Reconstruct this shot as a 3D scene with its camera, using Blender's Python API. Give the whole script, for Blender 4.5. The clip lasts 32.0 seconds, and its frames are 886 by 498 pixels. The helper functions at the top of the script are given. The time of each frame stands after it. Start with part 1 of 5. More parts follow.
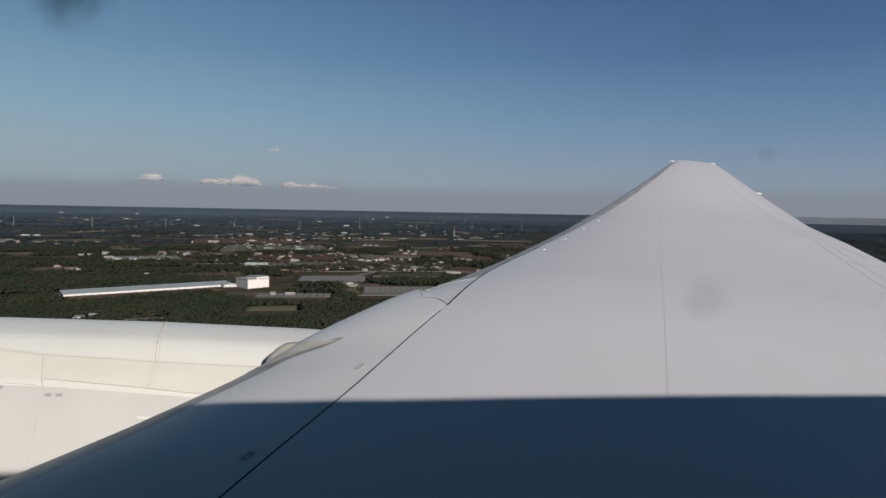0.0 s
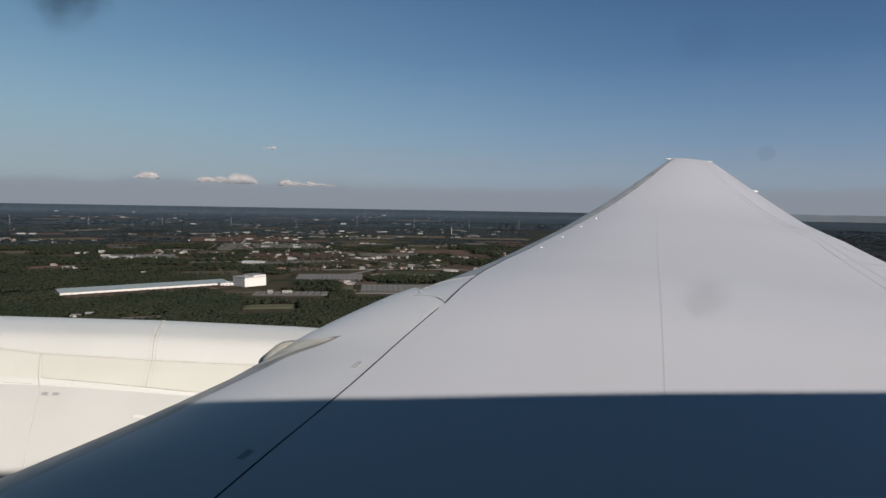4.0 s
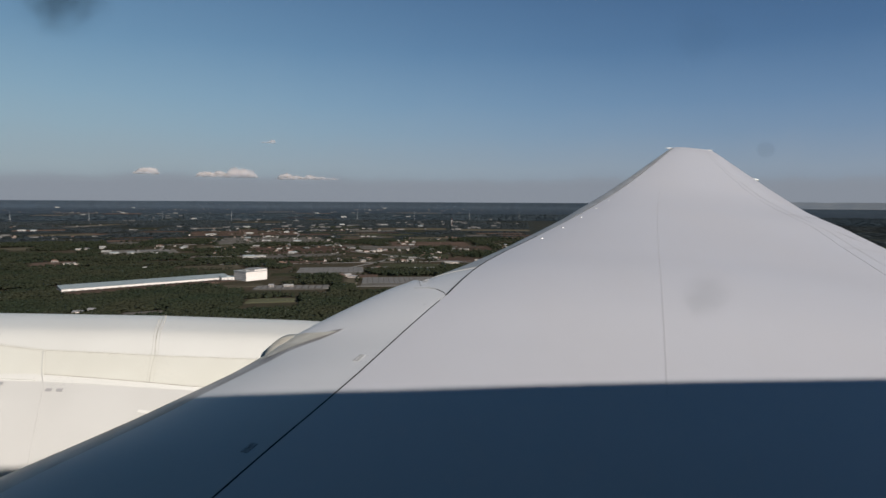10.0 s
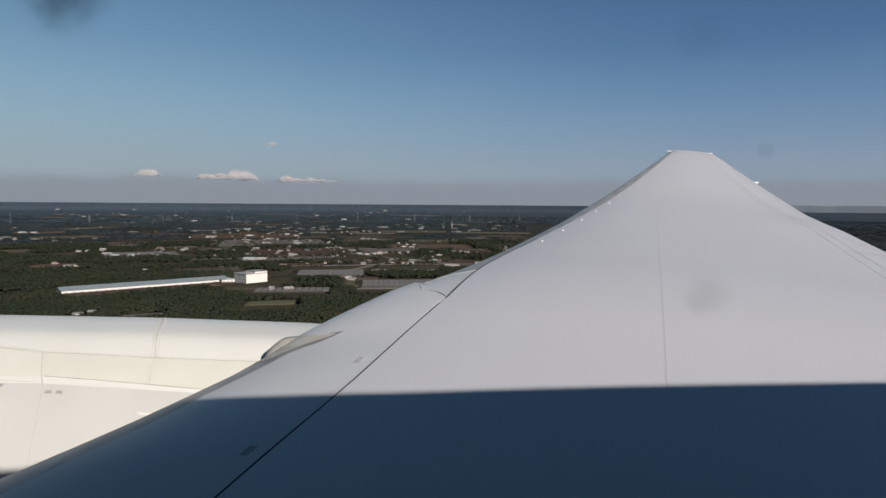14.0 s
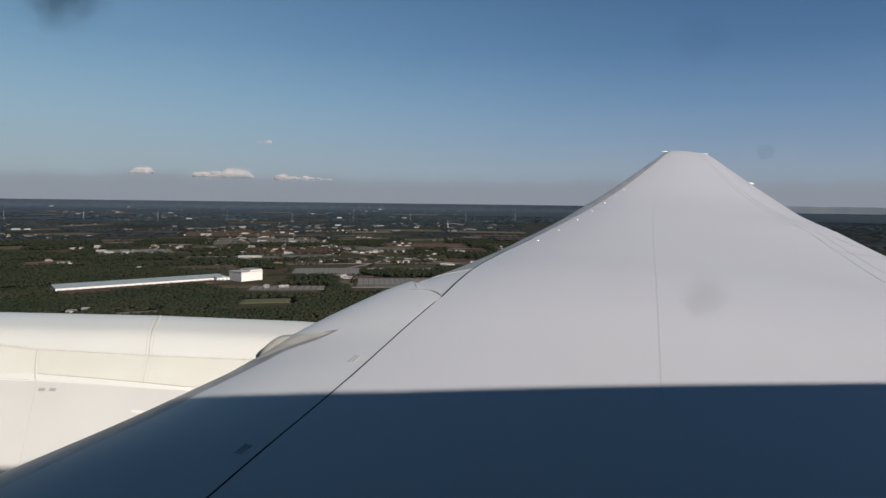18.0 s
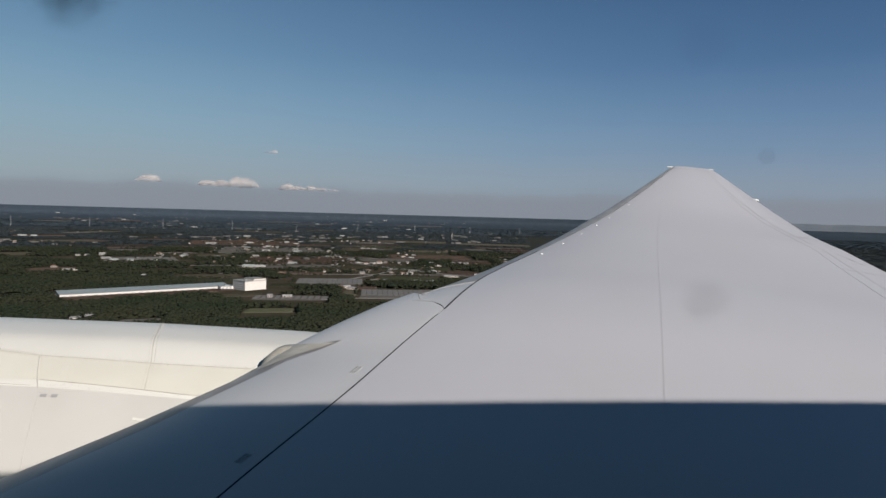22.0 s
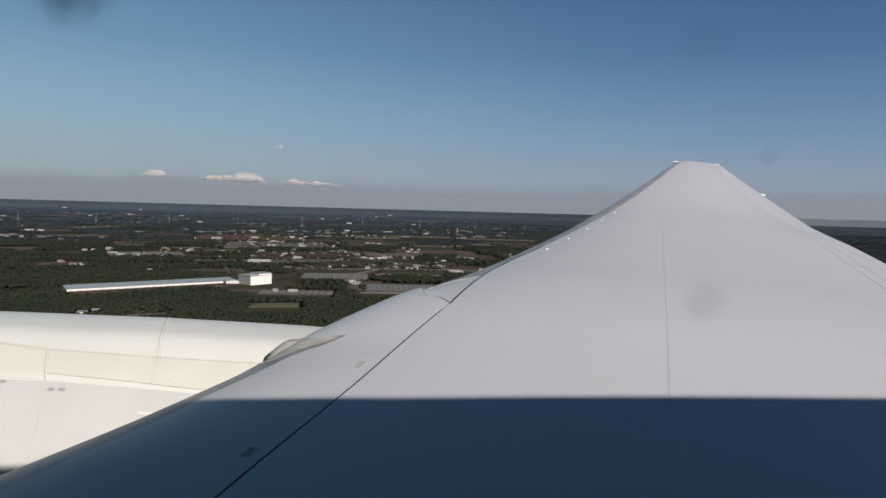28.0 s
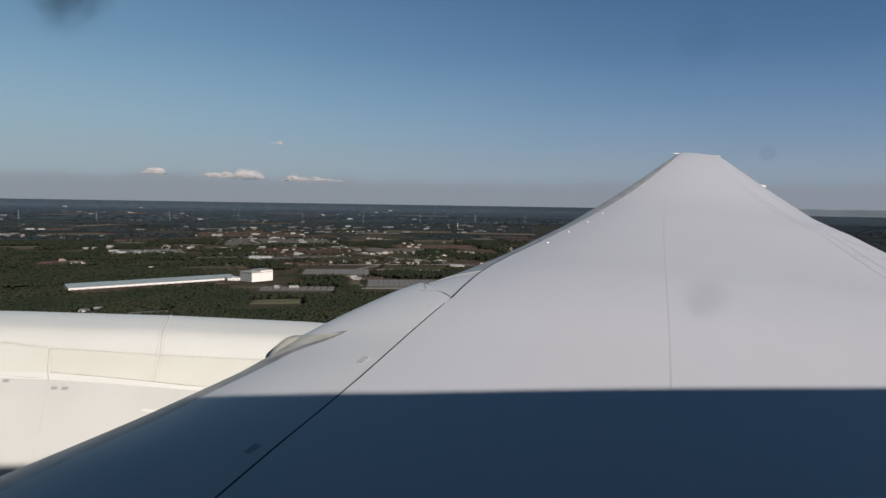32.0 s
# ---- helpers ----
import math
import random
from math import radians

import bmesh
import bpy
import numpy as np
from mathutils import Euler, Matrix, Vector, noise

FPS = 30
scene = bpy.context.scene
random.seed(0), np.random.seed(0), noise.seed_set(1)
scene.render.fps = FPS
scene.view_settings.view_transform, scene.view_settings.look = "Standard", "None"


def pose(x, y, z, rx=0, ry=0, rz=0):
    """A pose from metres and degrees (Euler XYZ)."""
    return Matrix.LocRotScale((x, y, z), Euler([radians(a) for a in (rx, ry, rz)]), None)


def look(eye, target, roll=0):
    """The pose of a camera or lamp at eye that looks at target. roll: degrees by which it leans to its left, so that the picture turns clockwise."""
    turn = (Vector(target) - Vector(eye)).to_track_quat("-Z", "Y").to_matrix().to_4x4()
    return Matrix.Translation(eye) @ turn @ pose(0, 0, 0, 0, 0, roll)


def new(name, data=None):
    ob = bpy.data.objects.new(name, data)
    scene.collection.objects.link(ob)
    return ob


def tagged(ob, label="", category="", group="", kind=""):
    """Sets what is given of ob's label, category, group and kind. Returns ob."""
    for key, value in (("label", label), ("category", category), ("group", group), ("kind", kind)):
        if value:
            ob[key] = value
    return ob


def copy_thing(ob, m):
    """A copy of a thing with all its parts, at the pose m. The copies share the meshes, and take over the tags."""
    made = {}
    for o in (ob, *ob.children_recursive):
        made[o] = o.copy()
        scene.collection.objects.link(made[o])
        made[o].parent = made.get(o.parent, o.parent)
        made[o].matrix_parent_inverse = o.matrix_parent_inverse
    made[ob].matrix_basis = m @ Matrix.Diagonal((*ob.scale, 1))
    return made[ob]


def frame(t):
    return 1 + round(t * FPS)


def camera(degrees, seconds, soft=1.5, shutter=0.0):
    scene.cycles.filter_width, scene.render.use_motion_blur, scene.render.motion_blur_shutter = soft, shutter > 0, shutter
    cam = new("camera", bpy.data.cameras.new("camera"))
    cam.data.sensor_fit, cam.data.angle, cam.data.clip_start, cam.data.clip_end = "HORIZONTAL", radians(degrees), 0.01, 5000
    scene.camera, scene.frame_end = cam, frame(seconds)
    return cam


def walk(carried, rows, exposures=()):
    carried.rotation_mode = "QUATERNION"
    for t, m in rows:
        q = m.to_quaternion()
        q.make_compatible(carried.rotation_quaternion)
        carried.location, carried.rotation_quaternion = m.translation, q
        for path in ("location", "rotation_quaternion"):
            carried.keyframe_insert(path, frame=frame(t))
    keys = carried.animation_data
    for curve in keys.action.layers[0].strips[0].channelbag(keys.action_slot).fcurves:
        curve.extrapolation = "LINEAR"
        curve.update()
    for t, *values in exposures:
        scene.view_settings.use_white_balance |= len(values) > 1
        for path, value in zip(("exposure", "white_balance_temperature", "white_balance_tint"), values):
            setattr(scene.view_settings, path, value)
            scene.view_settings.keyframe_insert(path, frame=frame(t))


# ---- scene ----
EYE = 150.0          # height of the cabin window over the fields
cam = camera(70, 32.0, soft=1.5)
# seconds, yaw, pitch, roll (degrees)
PATH = [
    (0, -0.186, -3.256, 0.944),
    (0.5, -0.108, -3.264, 0.641),
    (1, -0.216, -3.355, 0.506),
    (1.5, -0.303, -3.456, 0.619),
    (2, -0.391, -4.010, 0.829),
    (2.5, -0.345, -3.897, 0.885),
    (3, -0.344, -3.986, 0.825),
    (3.5, -0.433, -4.016, 0.732),
    (4, -0.440, -3.432, 0.880),
    (4.5, -0.487, -3.484, 0.859),
    (6.5, -0.911, -3.908, 0.704),
    (7, -0.856, -4.021, 0.773),
    (7.5, -0.674, -3.939, 0.874),
    (8, -0.576, -3.494, 1.124),
    (8.5, -0.390, -3.012, 0.875),
    (9, -0.306, -3.429, 0.191),
    (9.5, -0.297, -3.481, 0.279),
    (10, -0.387, -4.156, 0.212),
    (10.5, -0.659, -4.700, 0.392),
    (11, -0.195, -4.620, 0.498),
    (11.5, -0.240, -4.495, 0.283),
    (12, -1.019, -4.503, 0.415),
    (12.5, -0.546, -4.322, 0.460),
    (13, -0.043, -4.220, 0.458),
    (13.5, -0.013, -3.895, 0.294),
    (14, -0.363, -3.925, 0.306),
    (14.5, -0.063, -3.699, 0.455),
    (16.5, -0.092, -4.120, 0.235),
    (17, -0.314, -3.970, 0.530),
    (17.5, -0.170, -4.024, 0.735),
    (18, -0.766, -4.011, 0.619),
    (18.5, -0.493, -3.973, 0.401),
    (19, -0.240, -3.283, 0.502),
    (19.5, -0.427, -3.125, 0.525),
    (20, -1.501, -2.576, 0.795),
    (20.5, -1.594, -3.675, 1.103),
    (21, -0.923, -3.241, 1.554),
    (21.5, -0.601, -3.123, 1.439),
    (22, -0.385, -2.921, 1.452),
    (22.5, -0.205, -2.871, 1.579),
    (23, -0.034, -2.698, 1.111),
    (23.5, 0.132, -2.777, 1.054),
    (24, 0.237, -3.091, 1.258),
    (24.5, 0.186, -3.665, 1.373),
    (25, 0.130, -3.787, 1.291),
    (25.5, 0.165, -3.533, 1.569),
    (27.5, 0.082, -3.496, 1.447),
    (28, 0.056, -3.399, 1.457),
    (28.5, 0.013, -3.609, 1.233),
    (29, 0.034, -3.966, 0.701),
    (29.5, 0.001, -4.355, 0.411),
    (30, 0.000, -4.520, 0.401),
    (30.5, -0.023, -4.265, 0.601),
    (31, -0.012, -3.890, 0.567),
    (31.5, 0.057, -3.758, 0.757),
    (32, 0.121, -3.884, 0.818),
]


TILT = Matrix.Translation((0, 0, EYE)) @ Matrix.Rotation(radians(-0.10), 4, "X") @ Matrix.Rotation(radians(-0.1), 4, "Y") @ Matrix.Translation((0, 0, -EYE))      # the aircraft's slight bank


LEAN = Vector((0, 0, -0.125))      # from the eye to the place where the lens rests against the pane


def held(yaw, pitch, roll):
    """Pose of the camera that is leaned against the cabin window and turns about the place where it touches."""
    y0, p0 = radians(yaw), radians(pitch)
    way = Vector((-math.sin(y0) * math.cos(p0), math.cos(y0) * math.cos(p0), math.sin(p0)))
    turn = look((0, 0, 0), way, roll)
    rest = look((0, 0, 0), (0.006, 1, -0.066), 0.75) @ LEAN
    return TILT @ Matrix.Translation(rest - turn @ LEAN + Vector((0, 0, EYE))) @ turn


walk(cam, [(t, held(yaw, pitch, roll)) for t, yaw, pitch, roll in PATH], exposures=[(0, 0.36), (1, 0.30), (2, 0.42), (4, 0.44), (7, 0.5), (8, 0.42), (9, 0.36), (11, 0.48), (14, 0.47), (18, 0.5), (20, 0.38), (23, 0.43), (25, 0.46), (29, 0.49), (32, 0.46)])

# ---- world and sun ----
SUN_ELEV, SUN_SIDE = 26.5, 35.0       # degrees: height; turn behind the cabin towards the tail
sun_way = Vector((math.sin(radians(SUN_SIDE)) * math.cos(radians(SUN_ELEV)),
                  -math.cos(radians(SUN_SIDE)) * math.cos(radians(SUN_ELEV)), math.sin(radians(SUN_ELEV))))
sun = new("sun", bpy.data.lights.new("sun", "SUN"))
sun.data.energy, sun.data.angle, sun.data.color = 5.0, radians(0.55), (1.0, 0.935, 0.85)
sun.matrix_world = look((0, 0, 400), Vector((0, 0, 400)) - sun_way)

world = bpy.data.worlds.new("sky")
scene.world = world
world.use_nodes = True
wn, wl = world.node_tree.nodes, world.node_tree.links
wn.clear()
w_out, w_bg = wn.new("ShaderNodeOutputWorld"), wn.new("ShaderNodeBackground")
w_sky = wn.new("ShaderNodeTexSky")
w_sky.sky_type, w_sky.sun_disc = "NISHITA", False
w_sky.sun_elevation, w_sky.sun_rotation = radians(SUN_ELEV), radians(180 - SUN_SIDE)
w_sky.altitude, w_sky.air_density, w_sky.dust_density, w_sky.ozone_density = 150, 1.1, 0.1, 3.5
w_geo = wn.new("ShaderNodeTexCoord")
w_sep = wn.new("ShaderNodeSeparateXYZ")
w_noise = wn.new("ShaderNodeTexNoise")
w_noise.inputs["Scale"].default_value, w_noise.inputs["Detail"].default_value = 11.0, 8.0
w_add = wn.new("ShaderNodeMath")
w_add.operation = "MULTIPLY_ADD"
w_add.inputs[1].default_value = 0.022


def veil(stops, color, under):
    """A layer of haze over the sky: its opacity by the height of the line of sight, its colour, and what lies under it."""
    ramp = wn.new("ShaderNodeValToRGB")
    e = ramp.color_ramp.elements
    e[0].position, e[1].position = stops[0][0], stops[-1][0]
    for p, v in stops[1:-1]:
        e.new(p)
    for k, (p, v) in enumerate(stops):
        e[k].color = (v, v, v, 1)
    mix = wn.new("ShaderNodeMix")
    mix.data_type = "RGBA"
    mix.inputs[7].default_value = (*color, 1)
    wl.new(w_add.outputs[0], ramp.inputs["Fac"])
    wl.new(ramp.outputs["Color"], mix.inputs[0])
    wl.new(under, mix.inputs[6])
    return mix.outputs[2]


w_tint = wn.new("ShaderNodeMix")
w_tint.data_type, w_tint.blend_type = "RGBA", "MULTIPLY"
w_tint.inputs[0].default_value = 1.0
w_rise, w_zenith = wn.new("ShaderNodeMapRange"), wn.new("ShaderNodeMix")
w_rise.inputs[1].default_value, w_rise.inputs[2].default_value = 0.32, 0.62
w_zenith.data_type = "RGBA"
w_zenith.inputs[6].default_value, w_zenith.inputs[7].default_value = (0.79, 1.0, 1.12, 1), (0.79, 0.965, 0.83, 1)
wl.new(w_sep.outputs["Z"], w_rise.inputs[0])
wl.new(w_rise.outputs[0], w_zenith.inputs[0])
wl.new(w_zenith.outputs[2], w_tint.inputs[7])
wl.new(w_sky.outputs[0], w_tint.inputs[6])
w_air = veil(((0.0, 0.85), (0.08, 0.80), (0.14, 0.62), (0.24, 0.25), (0.42, 0.0)), (5.25, 7.55, 10.1), w_tint.outputs[2])
# the sky deepens towards the side that lies square to the sun
w_turn = wn.new("ShaderNodeMapRange")
w_turn.interpolation_type = "SMOOTHSTEP"
w_turn.inputs[1].default_value, w_turn.inputs[2].default_value = -0.75, 0.75
w_side, w_deep = wn.new("ShaderNodeMix"), wn.new("ShaderNodeMix")
w_side.data_type = w_deep.data_type = "RGBA"
w_side.inputs[6].default_value, w_side.inputs[7].default_value = (1.16, 1.15, 1.07, 1), (0.68, 0.80, 0.985, 1)
w_deep.blend_type = "MULTIPLY"
w_deep.inputs[0].default_value = 1.0
wl.new(w_sep.outputs["X"], w_turn.inputs[0])
wl.new(w_turn.outputs[0], w_side.inputs[0])
wl.new(w_air, w_deep.inputs[6])
wl.new(w_side.outputs[2], w_deep.inputs[7])
w_warm = veil(((0.0, 0.5), (0.062, 0.56), (0.085, 0.42), (0.115, 0.22), (0.16, 0.07), (0.23, 0.0)), (6.85, 7.3, 7.75), w_deep.outputs[2])
w_low = veil(((0.0, 0.96), (0.036, 0.90), (0.043, 0.70), (0.050, 0.22), (0.062, 0.0)), (5.2, 5.7, 6.65), w_warm)
wl.new(w_geo.outputs["Generated"], w_sep.inputs[0])
wl.new(w_geo.outputs["Generated"], w_noise.inputs["Vector"])
wl.new(w_noise.outputs["Fac"], w_add.inputs[0])
wl.new(w_sep.outputs["Z"], w_add.inputs[2])
wl.new(w_low, w_bg.inputs["Color"])
w_bg.inputs["Strength"].default_value = 0.0358
wl.new(w_bg.outputs[0], w_out.inputs[0])


# ---- materials ----
def mat(name, color, rough=0.6, metal=0.0, second=None, scale=1.0, amount=0.5, fine=0.0, fine_scale=20.0, bump=0.0,
        bump_scale=10.0, island=0.0, per_object=0.0, spec=0.5, squash=(1, 1, 1), coat=0.0):
    """A surface: base colour mixed with a second one by large stains, fine grain, bump, and a spread between pieces."""
    m = bpy.data.materials.new(name)
    m.use_nodes = True
    n, l = m.node_tree.nodes, m.node_tree.links
    b = n["Principled BSDF"]
    b.inputs["Roughness"].default_value, b.inputs["Metallic"].default_value = rough, metal
    b.inputs["Specular IOR Level"].default_value = spec
    b.inputs["Coat Weight"].default_value = coat
    b.inputs["Coat Roughness"].default_value = 0.12
    co, mp = n.new("ShaderNodeTexCoord"), n.new("ShaderNodeMapping")
    mp.inputs["Scale"].default_value = squash
    l.new(co.outputs["Object"], mp.inputs["Vector"])
    big = n.new("ShaderNodeTexNoise")
    big.inputs["Scale"].default_value, big.inputs["Detail"].default_value = scale, 6.0
    l.new(mp.outputs[0], big.inputs["Vector"])
    ramp = n.new("ShaderNodeMapRange")
    ramp.inputs[1].default_value, ramp.inputs[2].default_value = 0.35, 0.65
    ramp.inputs[4].default_value = amount
    l.new(big.outputs["Fac"], ramp.inputs[0])
    mix = n.new("ShaderNodeMix")
    mix.data_type = "RGBA"
    mix.inputs[6].default_value = (*color, 1)
    mix.inputs[7].default_value = (*(second or tuple(c * 0.8 for c in color)), 1)
    l.new(ramp.outputs[0], mix.inputs[0])
    out = mix.outputs[2]
    vary = []
    if fine:
        small = n.new("ShaderNodeTexNoise")
        small.inputs["Scale"].default_value, small.inputs["Detail"].default_value = fine_scale, 4.0
        l.new(mp.outputs[0], small.inputs["Vector"])
        vary.append((small.outputs["Fac"], fine))
    if island:
        geo = n.new("ShaderNodeNewGeometry")
        vary.append((geo.outputs["Random Per Island"], island))
    if per_object:
        info = n.new("ShaderNodeObjectInfo")
        vary.append((info.outputs["Random"], per_object))
    for socket, v in vary:
        r = n.new("ShaderNodeMapRange")
        r.inputs[3].default_value, r.inputs[4].default_value = 1 - v, 1 + v
        l.new(socket, r.inputs[0])
        hsv = n.new("ShaderNodeHueSaturation")
        l.new(r.outputs[0], hsv.inputs["Value"])
        l.new(out, hsv.inputs["Color"])
        out = hsv.outputs[0]
    l.new(out, b.inputs["Base Color"])
    if bump:
        bn, bp = n.new("ShaderNodeTexNoise"), n.new("ShaderNodeBump")
        bn.inputs["Scale"].default_value, bn.inputs["Detail"].default_value = bump_scale, 5.0
        bp.inputs["Strength"].default_value, bp.inputs["Distance"].default_value = bump, 0.05
        l.new(mp.outputs[0], bn.inputs["Vector"])
        l.new(bn.outputs["Fac"], bp.inputs["Height"])
        l.new(bp.outputs[0], b.inputs["Normal"])
    return m


M_WING = mat("wing_grey_paint", (0.414, 0.409, 0.442), 0.38, second=(0.409, 0.397, 0.420), scale=0.5, amount=0.8, fine=0.03, fine_scale=5.0, spec=0.55, squash=(1, 0.35, 1))
M_SLAT = mat("slat_grey_paint", (0.4280, 0.4280, 0.4500), 0.38, second=(0.4000, 0.3990, 0.4160), scale=0.8, amount=0.7, fine=0.03, fine_scale=6.0, spec=0.4)
M_SLATMETAL = mat("bare_slat_metal", (0.330, 0.328, 0.332), 0.45, 0.2, second=(0.255, 0.250, 0.250), scale=2.2, amount=0.9, fine=0.12, fine_scale=14.0, squash=(1, 0.3, 1))
M_NACELLE = mat("nacelle_white_paint", (0.556, 0.541, 0.518), 0.30, second=(0.526, 0.510, 0.486), scale=0.8, amount=0.8, fine=0.03, fine_scale=7.0, spec=0.45)
M_CREAMPANEL = mat("cream_composite_panel", (0.522, 0.505, 0.460), 0.38, second=(0.493, 0.473, 0.426), scale=1.4, amount=0.8, fine=0.05, fine_scale=7.0, spec=0.45)
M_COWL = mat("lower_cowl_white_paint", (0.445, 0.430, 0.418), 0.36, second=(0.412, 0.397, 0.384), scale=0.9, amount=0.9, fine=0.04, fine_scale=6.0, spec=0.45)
M_COOLSEAM = mat("cowl_door_seam", (0.36, 0.345, 0.34), 0.7, second=(0.42, 0.405, 0.40), scale=5.0, amount=0.9)
M_RIVET = mat("rivet_grey", (0.33, 0.31, 0.28), 0.6)
M_COWLMARK = mat("faded_stencil", (0.27, 0.26, 0.265), 0.7)
M_PYLON = mat("pylon_beige_paint", (0.450, 0.430, 0.395), 0.5, second=(0.300, 0.272, 0.232), scale=4.0, amount=0.9, fine=0.08)
M_SEAM = mat("panel_seam", (0.16, 0.155, 0.15), 0.8, second=(0.22, 0.21, 0.20), scale=4.0, amount=0.8)
M_SOFTSEAM = mat("filled_seam_and_slot_shade", (0.376, 0.368, 0.392), 0.6, second=(0.352, 0.344, 0.364), scale=1.5, amount=0.9)
M_SKINSEAM = mat("filled_skin_seam", (0.399, 0.393, 0.424), 0.5, second=(0.389, 0.379, 0.403), scale=1.2, amount=0.9)
M_PLATE = mat("pale_plate", (0.62, 0.61, 0.61), 0.5)
M_TAN_SEAM = mat("nacelle_seam", (0.30, 0.275, 0.24), 0.7, second=(0.44, 0.415, 0.37), scale=6.0, amount=0.9)
M_GAP = mat("dark_gap", (0.012, 0.012, 0.014), 0.9)
M_WHITE = mat("white_marker_paint", (0.82, 0.82, 0.80), 0.4)
M_STENCIL = mat("stencil_grey", (0.255, 0.255, 0.265), 0.7, second=(0.33, 0.33, 0.34), scale=20.0, amount=0.9)
# out of view; greyed to throw less bounce onto the shaded wing root
M_FUSELAGE = mat("fuselage_grey_paint", (0.46, 0.46, 0.46), 0.35, second=(0.42, 0.42, 0.42), scale=0.5, amount=0.6)



# ---- building helpers ----
def obj(name, me, material, parent=None, label="", smooth=False):
    if material:
        me.materials.append(material)
    if smooth:
        me.polygons.foreach_set("use_smooth", [True] * len(me.polygons))
        me.set_sharp_from_angle(angle=radians(38))
    ob = new(name, me)
    if parent:
        ob.parent = parent
    return tagged(ob, label)


def part(name, bm, material, parent=None, label="", smooth=False):
    """Links a bmesh as one mesh object under a thing or a part."""
    me = bpy.data.meshes.new(name)
    bmesh.ops.recalc_face_normals(bm, faces=bm.faces)
    bm.to_mesh(me)
    bm.free()
    return obj(name, me, material, parent, label, smooth)


def from_grid(name, grid, material, parent=None, label="", smooth=True, close=False, caps=False):
    """A sheet from rows of points."""
    a, b = len(grid), len(grid[0])
    faces = [(i * b + j, i * b + (j + 1) % b, (i + 1) * b + (j + 1) % b, (i + 1) * b + j)
             for i in range(a - 1) for j in range(b if close else b - 1)]
    if caps:
        faces += [tuple(range(b)), tuple((a - 1) * b + j for j in range(b))]
    me = bpy.data.meshes.new(name)
    me.from_pydata([tuple(p) for row in grid for p in row], [], faces)
    me.update()
    return obj(name, me, material, parent, label, smooth)


def box(bm, x0, x1, y0, y1, z0, z1, m=Matrix()):
    v = [bm.verts.new(m @ Vector((x, y, z))) for x in (x0, x1) for y in (y0, y1) for z in (z0, z1)]
    for f in ((0, 1, 3, 2), (4, 6, 7, 5), (0, 4, 5, 1), (2, 3, 7, 6), (0, 2, 6, 4), (1, 5, 7, 3)):
        bm.faces.new([v[i] for i in f])
    return v


def bar(bm, a, b, w):
    """A thin square bar between two points."""
    a, b = Vector(a), Vector(b)
    q = (b - a).to_track_quat("Z", "Y").to_matrix().to_4x4()
    box(bm, -w, w, -w, w, 0, (b - a).length, Matrix.Translation(a) @ q)


def thing(name, label, category, group="", at=(0, 0, 0), kind=""):
    ob = new(name)
    ob.location = at
    return tagged(ob, label, category, group, kind)


# ---- the airliner: wing, engine, fuselage ----
airliner = thing("airliner", "grey and white airliner in flight with slats extended", "airplane")
airliner.matrix_world = TILT @ Matrix.Translation((0, 0, EYE))
LINE_Y = [-0.3, 2.6, 4.4, 5.5, 6.7, 8.0, 9.5, 11.0, 13.8, 16.9, 19.4, 22.4, 25.4, 26.4]
LINE_Z = [-3.130, -2.618, -2.288, -2.102, -1.879, -1.608, -1.346, -1.139, -0.682, -0.066, 0.520, 1.286, 2.070, 2.300]


def leading_z(y):
    """Height of the wing's leading edge: a smooth line that bends up to the tip."""
    k = min(max(np.searchsorted(LINE_Y, y) - 1, 0), len(LINE_Y) - 2)
    t = lambda i: ((LINE_Z[min(i + 1, len(LINE_Y) - 1)] - LINE_Z[max(i - 1, 0)])
                   / (LINE_Y[min(i + 1, len(LINE_Y) - 1)] - LINE_Y[max(i - 1, 0)]))
    h = LINE_Y[k + 1] - LINE_Y[k]
    u = (y - LINE_Y[k]) / h
    return ((2 * u**3 - 3 * u**2 + 1) * LINE_Z[k] + (u**3 - 2 * u**2 + u) * h * t(k)
            + (3 * u**2 - 2 * u**3) * LINE_Z[k + 1] + (u**3 - u**2) * h * t(k + 1))


def chord_at(y):
    return 14.3 - 0.48 * y


def section(s):
    return 5 * (0.2969 * math.sqrt(max(s, 0)) - 0.126 * s - 0.3516 * s**2 + 0.2843 * s**3 - 0.1036 * s**4)


def aft_drop(y):
    return float(np.interp(y, (0, 13, 15.5, 17, 19, 22, 26.4), (0.037, 0.034, 0.033, 0.045, 0.062, 0.063, 0.045)))


def upper(y, s, lift=0.0):
    """A point of the wing's upper side: y metres outboard, s of the chord behind the leading edge."""
    c = chord_at(y)
    thick = 0.10 - 0.0012 * min(max(y - 7, 0), 20)
    return Vector((0.6 * y - 6.2 + c * s, y, leading_z(y) + c * thick * section(s) - aft_drop(y) * c * s + lift))


def lower(y, s):
    c = chord_at(y)
    return Vector((0.6 * y - 6.2 + c * s, y, leading_z(y) - c * 0.045 * section(s) - 0.05 * c * s))


def slat_line(y):
    """Chord fraction of the slot behind the slats."""
    return float(np.interp(y, (-0.3, 3.85, 5.06, 5.8, 6.87, 8.16, 9.37, 10.3, 11.1, 13.4, 26.4), (0.232, 0.195, 0.180, 0.170, 0.153, 0.135, 0.107, 0.088, 0.078, 0.073, 0.082)))


span = [-1.5 + 27.9 * i / 138 for i in range(139)]


